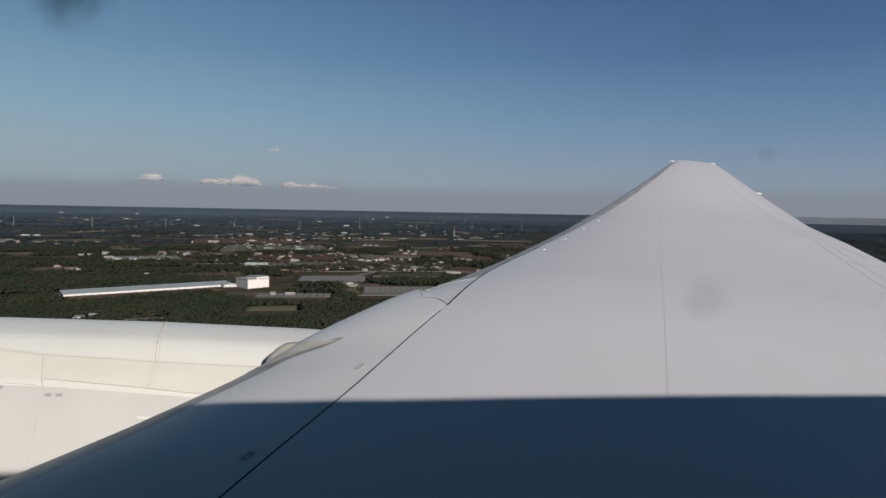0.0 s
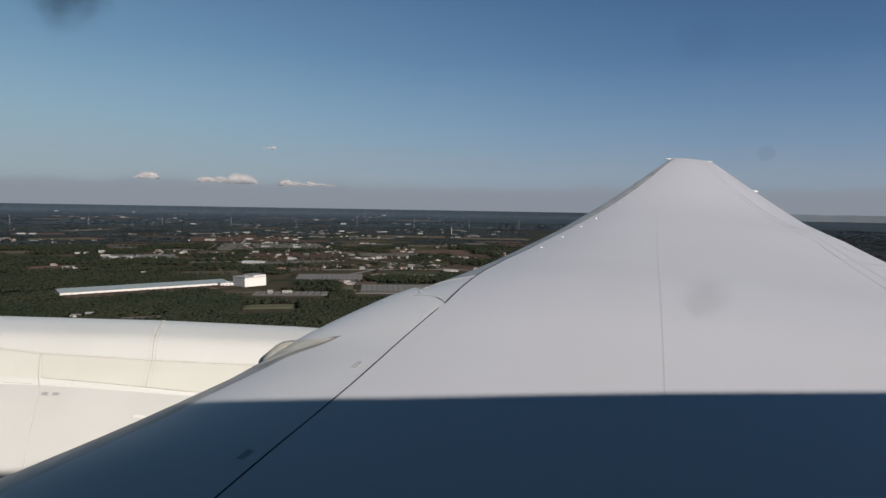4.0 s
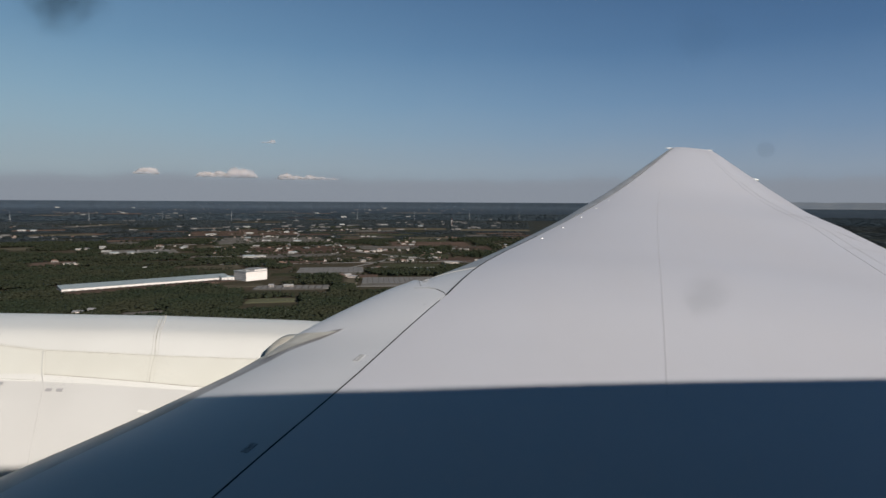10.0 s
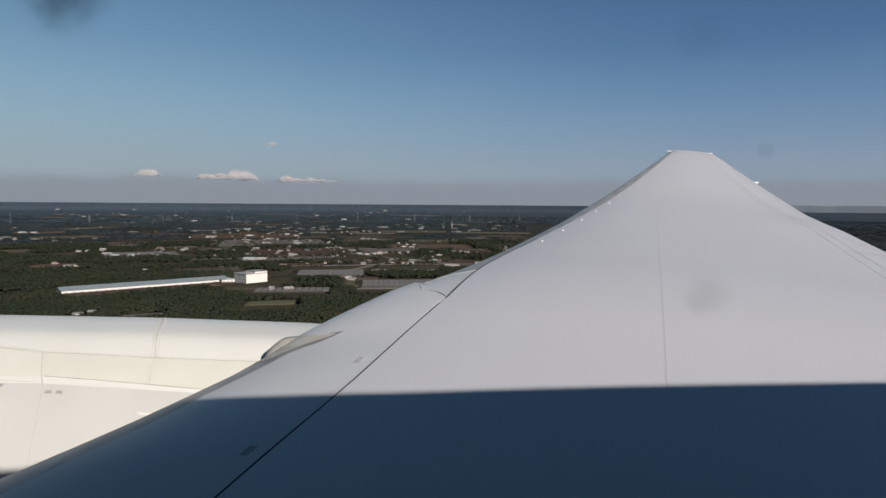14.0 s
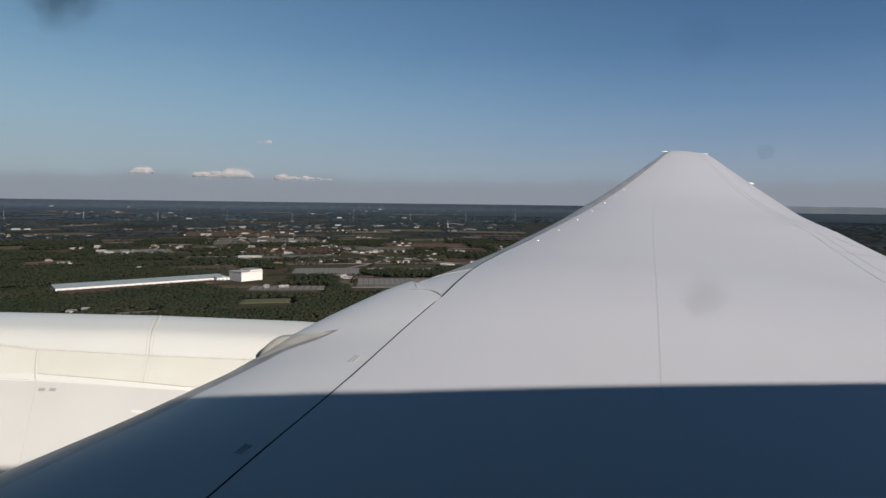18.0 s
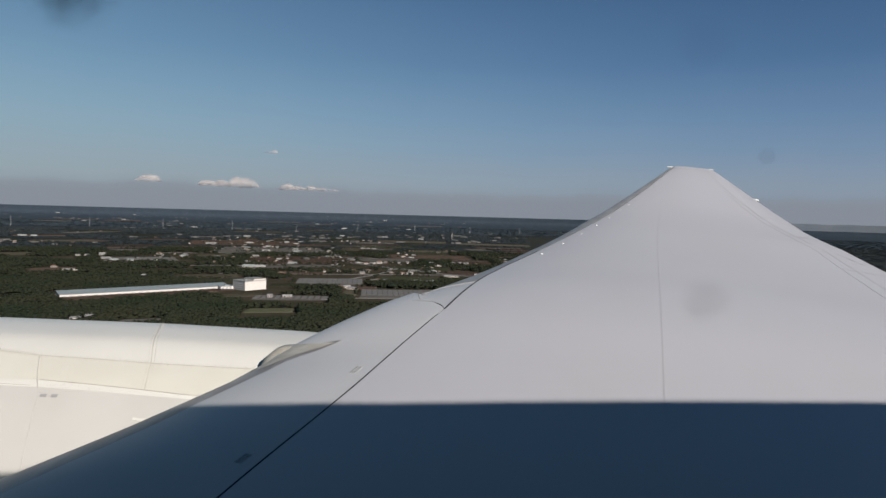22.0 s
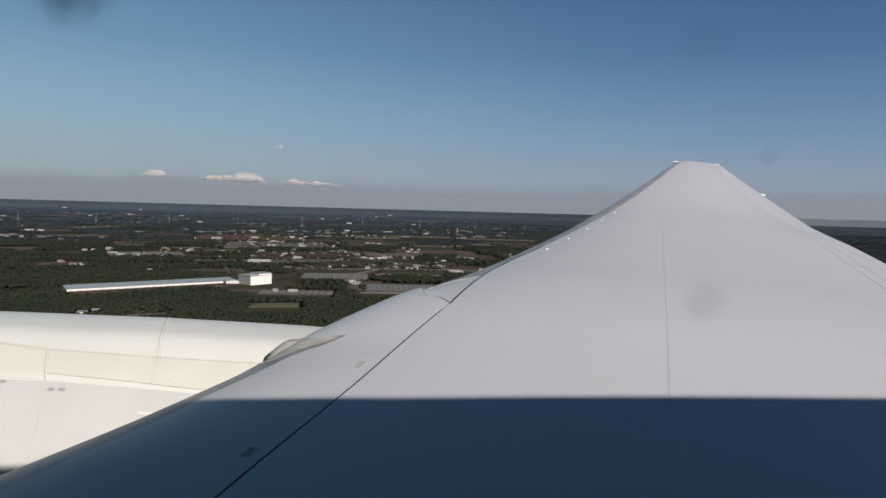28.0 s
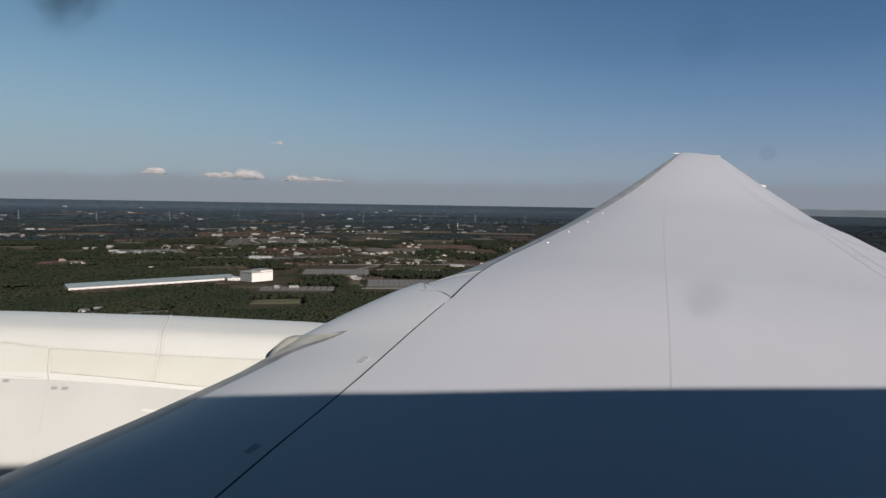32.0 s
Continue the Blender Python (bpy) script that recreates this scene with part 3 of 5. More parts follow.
# cabin window: a clear pane with dull dirt spots on it
M_PANE = bpy.data.materials.new("window_pane_clear")
M_PANE.use_nodes = True
pn, pl = M_PANE.node_tree.nodes, M_PANE.node_tree.links
pn.clear()
p_out, p_clear = pn.new("ShaderNodeOutputMaterial"), pn.new("ShaderNodeBsdfTransparent")
p_clear.inputs[0].default_value = (0.985, 0.99, 0.99, 1)
p_film, p_mix = pn.new("ShaderNodeBsdfTranslucent"), pn.new("ShaderNodeMixShader")      # faint translucent film, added so that scattered daylight lifts the dark tones
p_film.inputs[0].default_value = (0.9, 0.9, 0.88, 1)
p_mix.inputs[0].default_value = 0.005
pl.new(p_clear.outputs[0], p_mix.inputs[1])
pl.new(p_film.outputs[0], p_mix.inputs[2])
pl.new(p_mix.outputs[0], p_out.inputs[0])


def dirt(strength, inner):
    """Dull dirt that thins out from the middle of a spot."""
    m = bpy.data.materials.new("window_dirt")
    m.use_nodes = True
    n, l = m.node_tree.nodes, m.node_tree.links
    n.clear()
    out, mix, clear, dust = (n.new("ShaderNode" + k) for k in ("OutputMaterial", "MixShader", "BsdfTransparent", "BsdfDiffuse"))
    dust.inputs[0].default_value = (0.20, 0.19, 0.18, 1)
    co, grad, rough, thick, scale = (n.new("ShaderNode" + k) for k in ("TexCoord", "TexGradient", "TexNoise", "Math", "MapRange"))
    grad.gradient_type = "SPHERICAL"
    rough.inputs["Scale"].default_value = 2.2
    thick.operation = "MULTIPLY"
    scale.interpolation_type = "SMOOTHSTEP"
    scale.inputs[2].default_value, scale.inputs[4].default_value = inner, strength
    l.new(co.outputs["Object"], grad.inputs[0])
    l.new(co.outputs["Object"], rough.inputs[0])
    l.new(grad.outputs[1], thick.inputs[0])
    l.new(rough.outputs[0], thick.inputs[1])
    l.new(thick.outputs[0], scale.inputs[0])
    l.new(scale.outputs[0], mix.inputs[0])
    l.new(clear.outputs[0], mix.inputs[1])
    l.new(dust.outputs[0], mix.inputs[2])
    l.new(mix.outputs[0], out.inputs[0])
    return m


bm = bmesh.new()
box(bm, -0.165, 0.165, 0.125, 0.129, -0.2, 0.2)
pane = part("window_pane", bm, M_PANE, airliner, "clear cabin window pane with dirt spots")
pane.visible_shadow = False
for x, z, r, strength, inner in ((0.0524, -0.0172, 0.0066, 0.13, 0.45), (-0.0715, 0.0402, 0.0115, 0.5, 0.5), (0.0633, 0.0114, 0.0021, 0.09, 0.2), (0.0500, 0.0330, 0.0075, 0.05, 0.4)):
    bm = bmesh.new()
    bmesh.ops.create_circle(bm, cap_ends=True, segments=24, radius=1.0)
    bmesh.ops.rotate(bm, verts=bm.verts, cent=(0, 0, 0), matrix=Matrix.Rotation(radians(90), 3, "X"))
    spot = part("dirt_spot", bm, dirt(strength, inner), pane, "dull dirt spot on the pane")
    spot.location, spot.scale = (x, 0.1235, z), (r, r, r * 0.85)
    spot.visible_shadow = False


# ---- the land below ----
# Beyond 2.5 km everything is drawn nearer and smaller towards the eye, so that the plain up to the horizon fits in 4.8 km.
NEAR, ROOM = 2500.0, 2300.0


def shrink(d):
    return np.where(d < NEAR, 1.0, (NEAR + ROOM * (1 - np.exp(-(d - NEAR) / ROOM))) / np.maximum(d, 1.0))


def land(x, y, z=0.0):
    """The pose-ready place and the scale for a true place on the plain."""
    k = float(shrink(math.hypot(x, y)))
    return Vector((x * k, y * k, EYE + (z - EYE) * k)), k


M_GROUND = mat("scrub_and_soil", (0.0360, 0.0360, 0.0240), 0.95, second=(0.0620, 0.0480, 0.0370), scale=0.008, amount=0.9, fine=0.35, fine_scale=0.05, spec=0.0)
M_SOIL = mat("brown_soil", (0.0860, 0.0600, 0.0490), 0.95, second=(0.0600, 0.0430, 0.0353), scale=0.02, amount=0.8, fine=0.15, fine_scale=0.3, spec=0.0, per_object=0.25)
M_CROP = mat("green_crop", (0.042, 0.04536, 0.02856), 0.95, second=(0.03696, 0.03696, 0.0252), scale=0.02, amount=0.8, fine=0.15, fine_scale=0.4, spec=0.0, per_object=0.25)
M_STRAW = mat("dry_grass", (0.0860, 0.0750, 0.0560), 0.95, second=(0.0630, 0.0560, 0.0420), scale=0.03, amount=0.8, fine=0.15, fine_scale=0.3, spec=0.0, per_object=0.2)
M_GRAVEL = mat("grey_gravel", (0.1187, 0.1092, 0.1013), 0.9, second=(0.08861, 0.08228, 0.07437), scale=0.03, amount=0.8, fine=0.15, fine_scale=0.5, spec=0.0, per_object=0.15)
M_LAWN = mat("lawn", (0.084, 0.084, 0.050), 0.95, second=(0.068, 0.068, 0.040), scale=0.03, amount=0.8, fine=0.1, spec=0.1)
M_ROAD = mat("pale_asphalt", (0.1376, 0.129, 0.1247), 0.9, second=(0.1032, 0.0989, 0.0946), scale=0.05, amount=0.8, fine=0.1)
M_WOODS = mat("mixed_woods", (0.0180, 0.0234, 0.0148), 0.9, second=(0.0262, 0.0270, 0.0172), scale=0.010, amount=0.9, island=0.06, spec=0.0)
# distance haze is painted into the bluish base colours of these two woods
M_FARWOODS = mat("hazed_distant_woods", (0.0222, 0.0285, 0.0325), 0.9, second=(0.0285, 0.0325, 0.0350), scale=0.003, amount=0.9, island=0.15, spec=0.0)
M_HORIZONWOODS = mat("hazed_horizon_woods", (0.0290, 0.0400, 0.0505), 0.9, second=(0.0345, 0.0435, 0.0515), scale=0.002, amount=0.9, island=0.12, spec=0.0)
M_TRUNK = mat("bark", (0.08, 0.06, 0.045), 0.9)
M_WALL = mat("house_wall", (0.344, 0.301, 0.2752), 0.8, second=(0.2236, 0.1892, 0.172), scale=0.3, amount=0.8, per_object=0.75)
M_ROOF = mat("grey_roof_tile", (0.13, 0.13, 0.14), 0.55, second=(0.20, 0.19, 0.19), scale=0.4, amount=0.8, fine=0.1, fine_scale=3.0, per_object=0.5)
M_BROWNROOF = mat("brown_roof_tile", (0.17, 0.10, 0.075), 0.6, second=(0.13, 0.08, 0.06), scale=0.4, amount=0.8, per_object=0.4)
M_PALEROOF = mat("pale_metal_roof", (0.3096, 0.301, 0.2924), 0.5, second=(0.1892, 0.1849, 0.1806), scale=0.2, amount=0.8, per_object=0.3)
M_PANEGLASS = mat("dark_glazing", (0.04, 0.05, 0.06), 0.15, spec=0.6)
M_HALLWALL = mat("hall_white_cladding", (0.600, 0.546, 0.518), 0.6, second=(0.548, 0.495, 0.466), scale=0.08, amount=0.7, fine=0.03)
M_CREAM = mat("cream_cladding", (0.3096, 0.2924, 0.2752), 0.7, second=(0.2752, 0.258, 0.2408), scale=0.1, amount=0.8, per_object=0.4)
M_HALLGREY = mat("hall_grey_cladding", (0.22, 0.22, 0.23), 0.6, second=(0.17, 0.17, 0.18), scale=0.1, amount=0.7)
M_SHEDROOF = mat("shed_roof_metal", (0.235, 0.265, 0.278), 0.5, second=(0.195, 0.225, 0.240), scale=0.05, amount=0.8, fine=0.05)
M_FILM = mat("greenhouse_film", (0.125, 0.1147, 0.1076), 0.75, second=(0.1029, 0.09577, 0.08941), scale=0.06, amount=0.8, per_object=0.04)
M_STEEL = mat("galvanised_steel", (0.30, 0.31, 0.32), 0.6, 0.2)
M_REDPAINT = mat("red_mast_paint", (0.26, 0.11, 0.085), 0.6)
M_CLOUD = mat("cloud_white", (0.9021, 0.8091, 0.7626), 1.0, second=(0.7254, 0.6882, 0.7068), scale=0.01, amount=0.6, spec=0.0)

# ground sheet, round the whole horizon
rings = [0, 200, 400, 550] + [700 + 60 * i for i in range(30)] + [2500 * 1.13**i for i in range(1, 38)]
grid = []
for d in rings:
    row = []
    for k in range(240):
        a = 2 * math.pi * k / 240
        p, _ = land(d * math.sin(a), d * math.cos(a))
        row.append(p)
    grid.append(row)
ground = from_grid("ground", grid, M_GROUND, close=True)
# outer rings of the plain: distance haze put into the base colour, bluer farther out
M_FARGROUND = mat("hazed_far_plain", (0.0325, 0.0440, 0.0590), 0.95, second=(0.0360, 0.0465, 0.0600), scale=0.004, amount=0.9, fine=0.3, fine_scale=0.03, spec=0.0)
M_MIDGROUND = mat("hazed_distant_scrub", (0.0258, 0.0308, 0.0300), 0.95, second=(0.0345, 0.0355, 0.0320), scale=0.004, amount=0.9, fine=0.3, fine_scale=0.03, spec=0.0)
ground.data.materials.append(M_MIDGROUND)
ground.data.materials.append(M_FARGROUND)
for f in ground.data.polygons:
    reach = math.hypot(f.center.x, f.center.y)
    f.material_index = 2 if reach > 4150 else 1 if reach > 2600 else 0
tagged(ground, "wide flat plain of scrub, soil and woods", "ground", kind="structure")

rng = np.random.default_rng(7)


def hashed(ix, iy, seed):
    h = (ix * 374761393 + iy * 668265263 + seed * 974711) & 0x7FFFFFFF
    h = ((h ^ (h >> 13)) * 1274126177) & 0x7FFFFFFF
    return ((h ^ (h >> 16)) & 0xFFFF) / 65535.0


def field_noise(x, y, size, seed):
    """Smooth value noise on the plain."""
    u, v = np.asarray(x) / size + 500, np.asarray(y) / size + 500
    iu, iv = np.floor(u).astype(np.int64), np.floor(v).astype(np.int64)
    fu, fv = u - iu, v - iv
    fu, fv = fu * fu * (3 - 2 * fu), fv * fv * (3 - 2 * fv)
    a = hashed(iu, iv, seed) * (1 - fu) + hashed(iu + 1, iv, seed) * fu
    b = hashed(iu, iv + 1, seed) * (1 - fu) + hashed(iu + 1, iv + 1, seed) * fu
    return a * (1 - fv) + b * fv


# open patches: centre, length, depth, turn (degrees), surface, trees kept off a margin in front of it
FIELDS = [
    (-900, 1475, 95, 120, 30, "soil", "brown ploughed field", 60),
    (-1300, 1915, 130, 130, 34, "straw", "pale dry field", 60),
    (-870, 1850, 210, 190, 28, "gravel", "grey yard beside sheds", 90),
    (-235, 1375, 150, 150, 8, "gravel", "grey covered plot", 60),
    (-75, 1190, 150, 150, 6, "gravel", "grey covered plot", 150),
    (-255, 1095, 135, 62, 6, "gravel", "grey gravel plot", 150),
    (-252, 948, 78, 44, 12, "lawn", "pale mown grass clearing", 140),
    (-300, 1290, 90, 60, 10, "crop", "rough green field", 60),
    (-345, 1110, 80, 40, 30, "straw", "dry grass by the hall", 110),
    (-150, 1265, 60, 50, 6, "soil", "brown field", 50),
    (-165, 1180, 30, 90, 4, "straw", "strip of dry grass", 40),
    (-30, 2250, 300, 260, 4, "soil", "brown field", 80),
    (-60, 2450, 200, 120, 4, "crop", "green field", 60),
    (110, 2050, 130, 220, 4, "soil", "brown ploughed field", 60),
    (-60, 1745, 190, 150, -6, "crop", "green field", 70),
    (60, 1640, 120, 120, -6, "soil", "brown field", 60),
    (-70, 1480, 150, 110, -4, "crop", "green field", 60),
    (-420, 1960, 320, 330, 14, "soil", "brown earth between houses", 40),
    (-640, 2450, 420, 420, 16, "gravel", "built-up ground between houses", 40),
    (-900, 2950, 520, 480, 18, "soil", "brown earth between houses", 40),
    (-300, 2680, 240, 150, 8, "straw", "pale dry field", 60),
    (-1600, 2700, 260, 150, 30, "straw", "pale dry field", 60),
    (-1150, 2350, 170, 130, 26, "soil", "brown field", 60),
    (-470, 1680, 120, 110, 20, "gravel", "pale yard", 50),
    (-390, 830, 55, 42, 25, "gravel", "small pale yard in the woods", 45),
    (-491, 1102, 300, 40, 41, "soil", "bare strip along the shed", 75),
    (-150, 3500, 420, 300, 2, "straw", "cleared pale ground", 60),
    (300, 3400, 420, 220, -5, "straw", "cleared pale ground", 60),
    (-1950, 3100, 240, 160, 33, "soil", "brown field", 60),
    (640, 2700, 260, 260, -12, "soil", "brown field", 60),
    (1500, 3000, 320, 240, -25, "straw", "pale dry field", 60),
]
plots = random.Random(14)
for row in range(15):
    y = 1330 + 95 * row + 4 * row * row
    x = -0.52 * y if row % 2 else -0.47 * y
    while x < 0.10 * y:
        wx, wy = plots.uniform(70, 190) * (1 + row * 0.03), plots.uniform(55, 95) * (1 + row * 0.05)
        cx, cy = x + wx / 2, y + plots.uniform(-15, 15)
        x += wx + plots.uniform(2, 40)
        busy = any(math.hypot((cx - f[0]) / (wx / 2 + f[2] / 2 + 5), (cy - f[1]) / (wy / 2 + f[3] / 2 + 5)) < 1.0 for f in FIELDS)
        if busy or plots.random() < (0.55 if cx < -0.3 * y else 0.3):
            continue
        pick = plots.choice(("soil", "soil", "crop", "crop", "straw", "gravel"))
        FIELDS.append((cx, cy, wx, wy, 10 - 25 * cx / y + plots.uniform(-5, 5), pick, {"soil": "brown ploughed field", "crop": "green field", "straw": "pale dry field", "gravel": "grey covered plot"}[pick], 55))
for k in range(20):
    a, d = rng.uniform(-0.66, 0.08), 2600 * math.exp(rng.uniform(0, 1.25))
    FIELDS.append((d * math.sin(a), d * math.cos(a), d * rng.uniform(0.03, 0.08), d * rng.uniform(0.03, 0.07), rng.uniform(-20, 40),
                   ("soil", "straw", "crop", "gravel")[k % 4], ("brown field", "pale dry field", "green field", "pale built-up ground")[k % 4], 40))
SURFACE = {"soil": M_SOIL, "straw": M_STRAW, "crop": M_CROP, "gravel": M_GRAVEL, "lawn": M_LAWN}
BLOCKED = [(-526, 1142, 288, 52, 41, 130), (-352, 1200, 70, 60, 50, 130)]      # the long shed and the hall


def patch(name, cx, cy, wx, wy, turn, material, label, kind="structure", category="field", thick=0.0):
    """A field lying on the plain, with an uneven outline and a little thickness."""
    c, s = math.cos(radians(turn)), math.sin(radians(turn))
    rows = []
    n = 9
    for i in range(n + 1):
        row = []
        for j in range(n + 1):
            u, v = (i / n - 0.5) * wx, (j / n - 0.5) * wy
            if i in (0, n) or j in (0, n):
                w = 1 + 0.14 * (float(field_noise(cx + u, cy + v, 31, 3)) - 0.5)
                u, v = u * w, v * w
            x, y = cx + c * u - s * v, cy + s * u + c * v
            edge = i in (0, n) or j in (0, n)
            row.append(land(x, y, -0.5 if edge else 0.7 + thick)[0])
        rows.append(row)
    ob = from_grid(name, rows, material, label=label, smooth=False)
    return tagged(ob, label, category, "fields", kind)


for k, (cx, cy, wx, wy, turn, kindname, label, margin) in enumerate(FIELDS):
    patch("field", cx, cy, wx, wy, turn, SURFACE[kindname], label, thick=0.06 * (k % 11))


def road(points, width):
    rows = []
    for i, (x, y) in enumerate(points):
        x0, y0 = points[max(i - 1, 0)]
        x1, y1 = points[min(i + 1, len(points) - 1)]
        h = math.hypot(x1 - x0, y1 - y0)
        nx_, ny_ = -(y1 - y0) / h * width / 2, (x1 - x0) / h * width / 2
        rows.append([land(x - nx_, y - ny_, 0.2)[0], land(x - nx_, y - ny_, 1.0)[0], land(x + nx_, y + ny_, 1.0)[0], land(x + nx_, y + ny_, 0.2)[0]])
    ob = from_grid("road", rows, M_ROAD, smooth=False)
    return tagged(ob, "narrow pale country road between fields", "road", kind="structure")


road([(-330, 1990), (-222, 1851), (-110, 1740), (-5, 1631), (92, 1548), (260, 1430)], 9)
road([(-240, 1300), (-205, 1420), (-150, 1560), (-110, 1740)], 6)
road([(-520, 1480), (-400, 1500), (-270, 1530), (-150, 1560)], 5)
road([(-150, 1560), (20, 1590), (180, 1620)], 5)
road([(-420, 2150), (-240, 2120), (-60, 2100), (150, 2110)], 6)
road([(-150, 2350), (-120, 2220), (-60, 2100), (-20, 1960), (30, 1850)], 5)
road([(-760, 1640), (-640, 1680), (-520, 1720), (-420, 1800), (-330, 1990)], 6)
road([(-1250, 2000), (-1080, 2060), (-900, 2140), (-700, 2200), (-520, 2260)], 7)
road([(-200, 1080), (-150, 1110), (-20, 1120), (90, 1130)], 5)
road([(-640, 2900), (-560, 2500), (-440, 2150), (-330, 1990)], 8)

# ---- woods ----
def inside(x, y, shape):
    cx, cy, wx, wy, turn = shape[:5]
    margin = shape[-1]
    c, s = math.cos(radians(turn)), math.sin(radians(turn))
    u, v = c * (x - cx) + s * (y - cy), -s * (x - cx) + c * (y - cy)
    return (np.abs(u) < wx / 2 + 4) & (v < wy / 2) & (v > -wy / 2 - margin * 0.55)


HOME = []          # places of houses, kept clear of trees


def wooded(x, y):
    d = np.hypot(x, y)
    dense = field_noise(x, y, 260, 11) * 0.6 + field_noise(x, y, 90, 12) * 0.4
    low = np.where(d < 1160, 0.16, np.where(d < 1750, 0.40, np.where(d < 3300, 0.40, 0.31)))
    low = low + np.where((x > -0.42 * y) & (d > 1450) & (d < 3600), 0.06, 0.0)
    keep = dense > low
    #   dark belts of wood: behind the long shed, and by the hall
    for cx, cy, wx, wy, turn in ((-578, 1202, 345, 100, 40.8), (-700, 1235, 330, 90, 40), (-560, 1290, 240, 70, 38), (-640, 1420, 430, 200, 25), (-1010, 1650, 260, 110, 30), (-480, 1560, 200, 100, 20), (-330, 1600, 220, 110, 5), (-250, 2380, 360, 120, 6)):
        keep |= inside(x, y, (cx, cy, wx, wy, turn, 0))
    for shape in FIELDS + BLOCKED:
        keep &= ~inside(x, y, shape)
    for hx, hy, hr in HOME:
        keep &= (np.abs(x - hx) > hr) | (y - hy > hr * 0.6) | (y - hy < -hr * 2.2)
    return keep


def crown_shapes(level, count, seed):
    """Crown meshes of several ragged clumps with gaps and an uneven outline: unit size."""
    out = []
    local = np.random.default_rng(seed)
    bm = bmesh.new()
    bmesh.ops.create_icosphere(bm, subdivisions=1, radius=1.0)
    bm.verts.ensure_lookup_table()
    unit = np.array([v.co[:] for v in bm.verts])
    faces = np.array([[v.index for v in f.verts] for f in bm.faces])
    bm.free()
    for c in range(count):
        cos, tris = [], []
        for k in range(level):
            pine = c % 3 == 0
            if pine:                      # conifers: clumps stacked and narrowing upward
                t = k / max(1, level - 1)
                mid = np.array([local.uniform(-0.12, 0.12), local.uniform(-0.12, 0.12), -0.75 + 1.6 * t])
                size = np.array([1, 1, 0.75]) * (0.75 - 0.48 * t)
            else:
                a, q = local.uniform(0, 6.283), local.uniform(0.15, 0.62)
                mid = np.array([q * math.cos(a), q * math.sin(a), local.uniform(-0.45, 0.6)])
                size = local.uniform(0.36, 0.62, 3) * np.array([1, 1, 0.85])
            if level == 1:
                mid, size = np.zeros(3), np.array([0.8, 0.8, 0.75])
            co = unit * local.uniform(0.70, 1.25, (len(unit), 1)) * size + mid
            tris.append(faces + 12 * k)
            cos.append(co)
        out.append((np.concatenate(cos), np.concatenate(tris)))
    return out


TRUNK_CO = np.array([[math.cos(k * 2.094) * r, math.sin(k * 2.094) * r, z] for z, r in ((0, 1.0), (1, 0.5)) for k in range(3)])
TRUNK_TRI = np.array([[0, 1, 4], [0, 4, 3], [1, 2, 5], [1, 5, 4], [2, 0, 3], [2, 3, 5]])


def forest(name, label, material, shapes, x, y, width, height, trunks, seed):
    """Joins many trees, each a tapered trunk and a lumpy crown, into one piece of woodland."""
    local = np.random.default_rng(seed)
    k = shrink(np.hypot(x, y))
    kind = local.integers(0, len(shapes), len(x))
    turn = local.uniform(0, 6.283, len(x))
    w, h = width * local.uniform(0.7, 1.3, len(x)), height * (local.uniform(0.88, 1.12, len(x)) + 0.35 * (field_noise(x, y, 70, 41) - 0.5))
    cos, tris, base = [], [], 0
    for c, (co, tri) in enumerate(shapes):
        pick = np.where(kind == c)[0]
        if not len(pick):
            continue
        ca, sa = np.cos(turn[pick])[:, None], np.sin(turn[pick])[:, None]
        px = (co[None, :, 0] * ca - co[None, :, 1] * sa) * (w[pick] / 2)[:, None] + x[pick][:, None]
        py = (co[None, :, 0] * sa + co[None, :, 1] * ca) * (w[pick] / 2)[:, None] + y[pick][:, None]
        pz = co[None, :, 2] * (h[pick] * 0.42)[:, None] + (h[pick] * 0.58)[:, None]
        kk = k[pick][:, None]
        cos.append(np.stack([px * kk, py * kk, EYE + (pz - EYE) * kk], -1).reshape(-1, 3))
        tris.append((tri[None] + (np.arange(len(pick)) * len(co))[:, None, None] + base).reshape(-1, 3))
        base += len(pick) * len(co)
    bark = sum(len(t) for t in tris)
    if trunks:
        px = TRUNK_CO[None, :, 0] * 0.25 + x[:, None]
        py = TRUNK_CO[None, :, 1] * 0.25 + y[:, None]
        pz = TRUNK_CO[None, :, 2] * (h * 0.5)[:, None] - 0.3
        kk = k[:, None]
        cos.append(np.stack([px * kk, py * kk, EYE + (pz - EYE) * kk], -1).reshape(-1, 3))
        tris.append((TRUNK_TRI[None] + (np.arange(len(x)) * 6)[:, None, None] + base).reshape(-1, 3))
    co, tri = np.concatenate(cos), np.concatenate(tris)
    me = bpy.data.meshes.new(name)
    me.vertices.add(len(co))
    me.vertices.foreach_set("co", co.ravel())
    me.loops.add(tri.size)
    me.loops.foreach_set("vertex_index", tri.ravel().astype(np.int32))
    me.polygons.add(len(tri))
    me.polygons.foreach_set("loop_start", np.arange(0, tri.size, 3, dtype=np.int32))
    me.update(calc_edges=True)
    me.validate()
    me.polygons.foreach_set("use_smooth", np.ones(len(tri), dtype=bool))
    ob = obj(name, me, material)
    if trunks:
        me.materials.append(M_TRUNK)
        me.polygons.foreach_set("material_index", np.where(np.arange(len(tri)) < bark, 0, 1).astype(np.int32))
    return tagged(ob, label, "woods", kind="stuff")


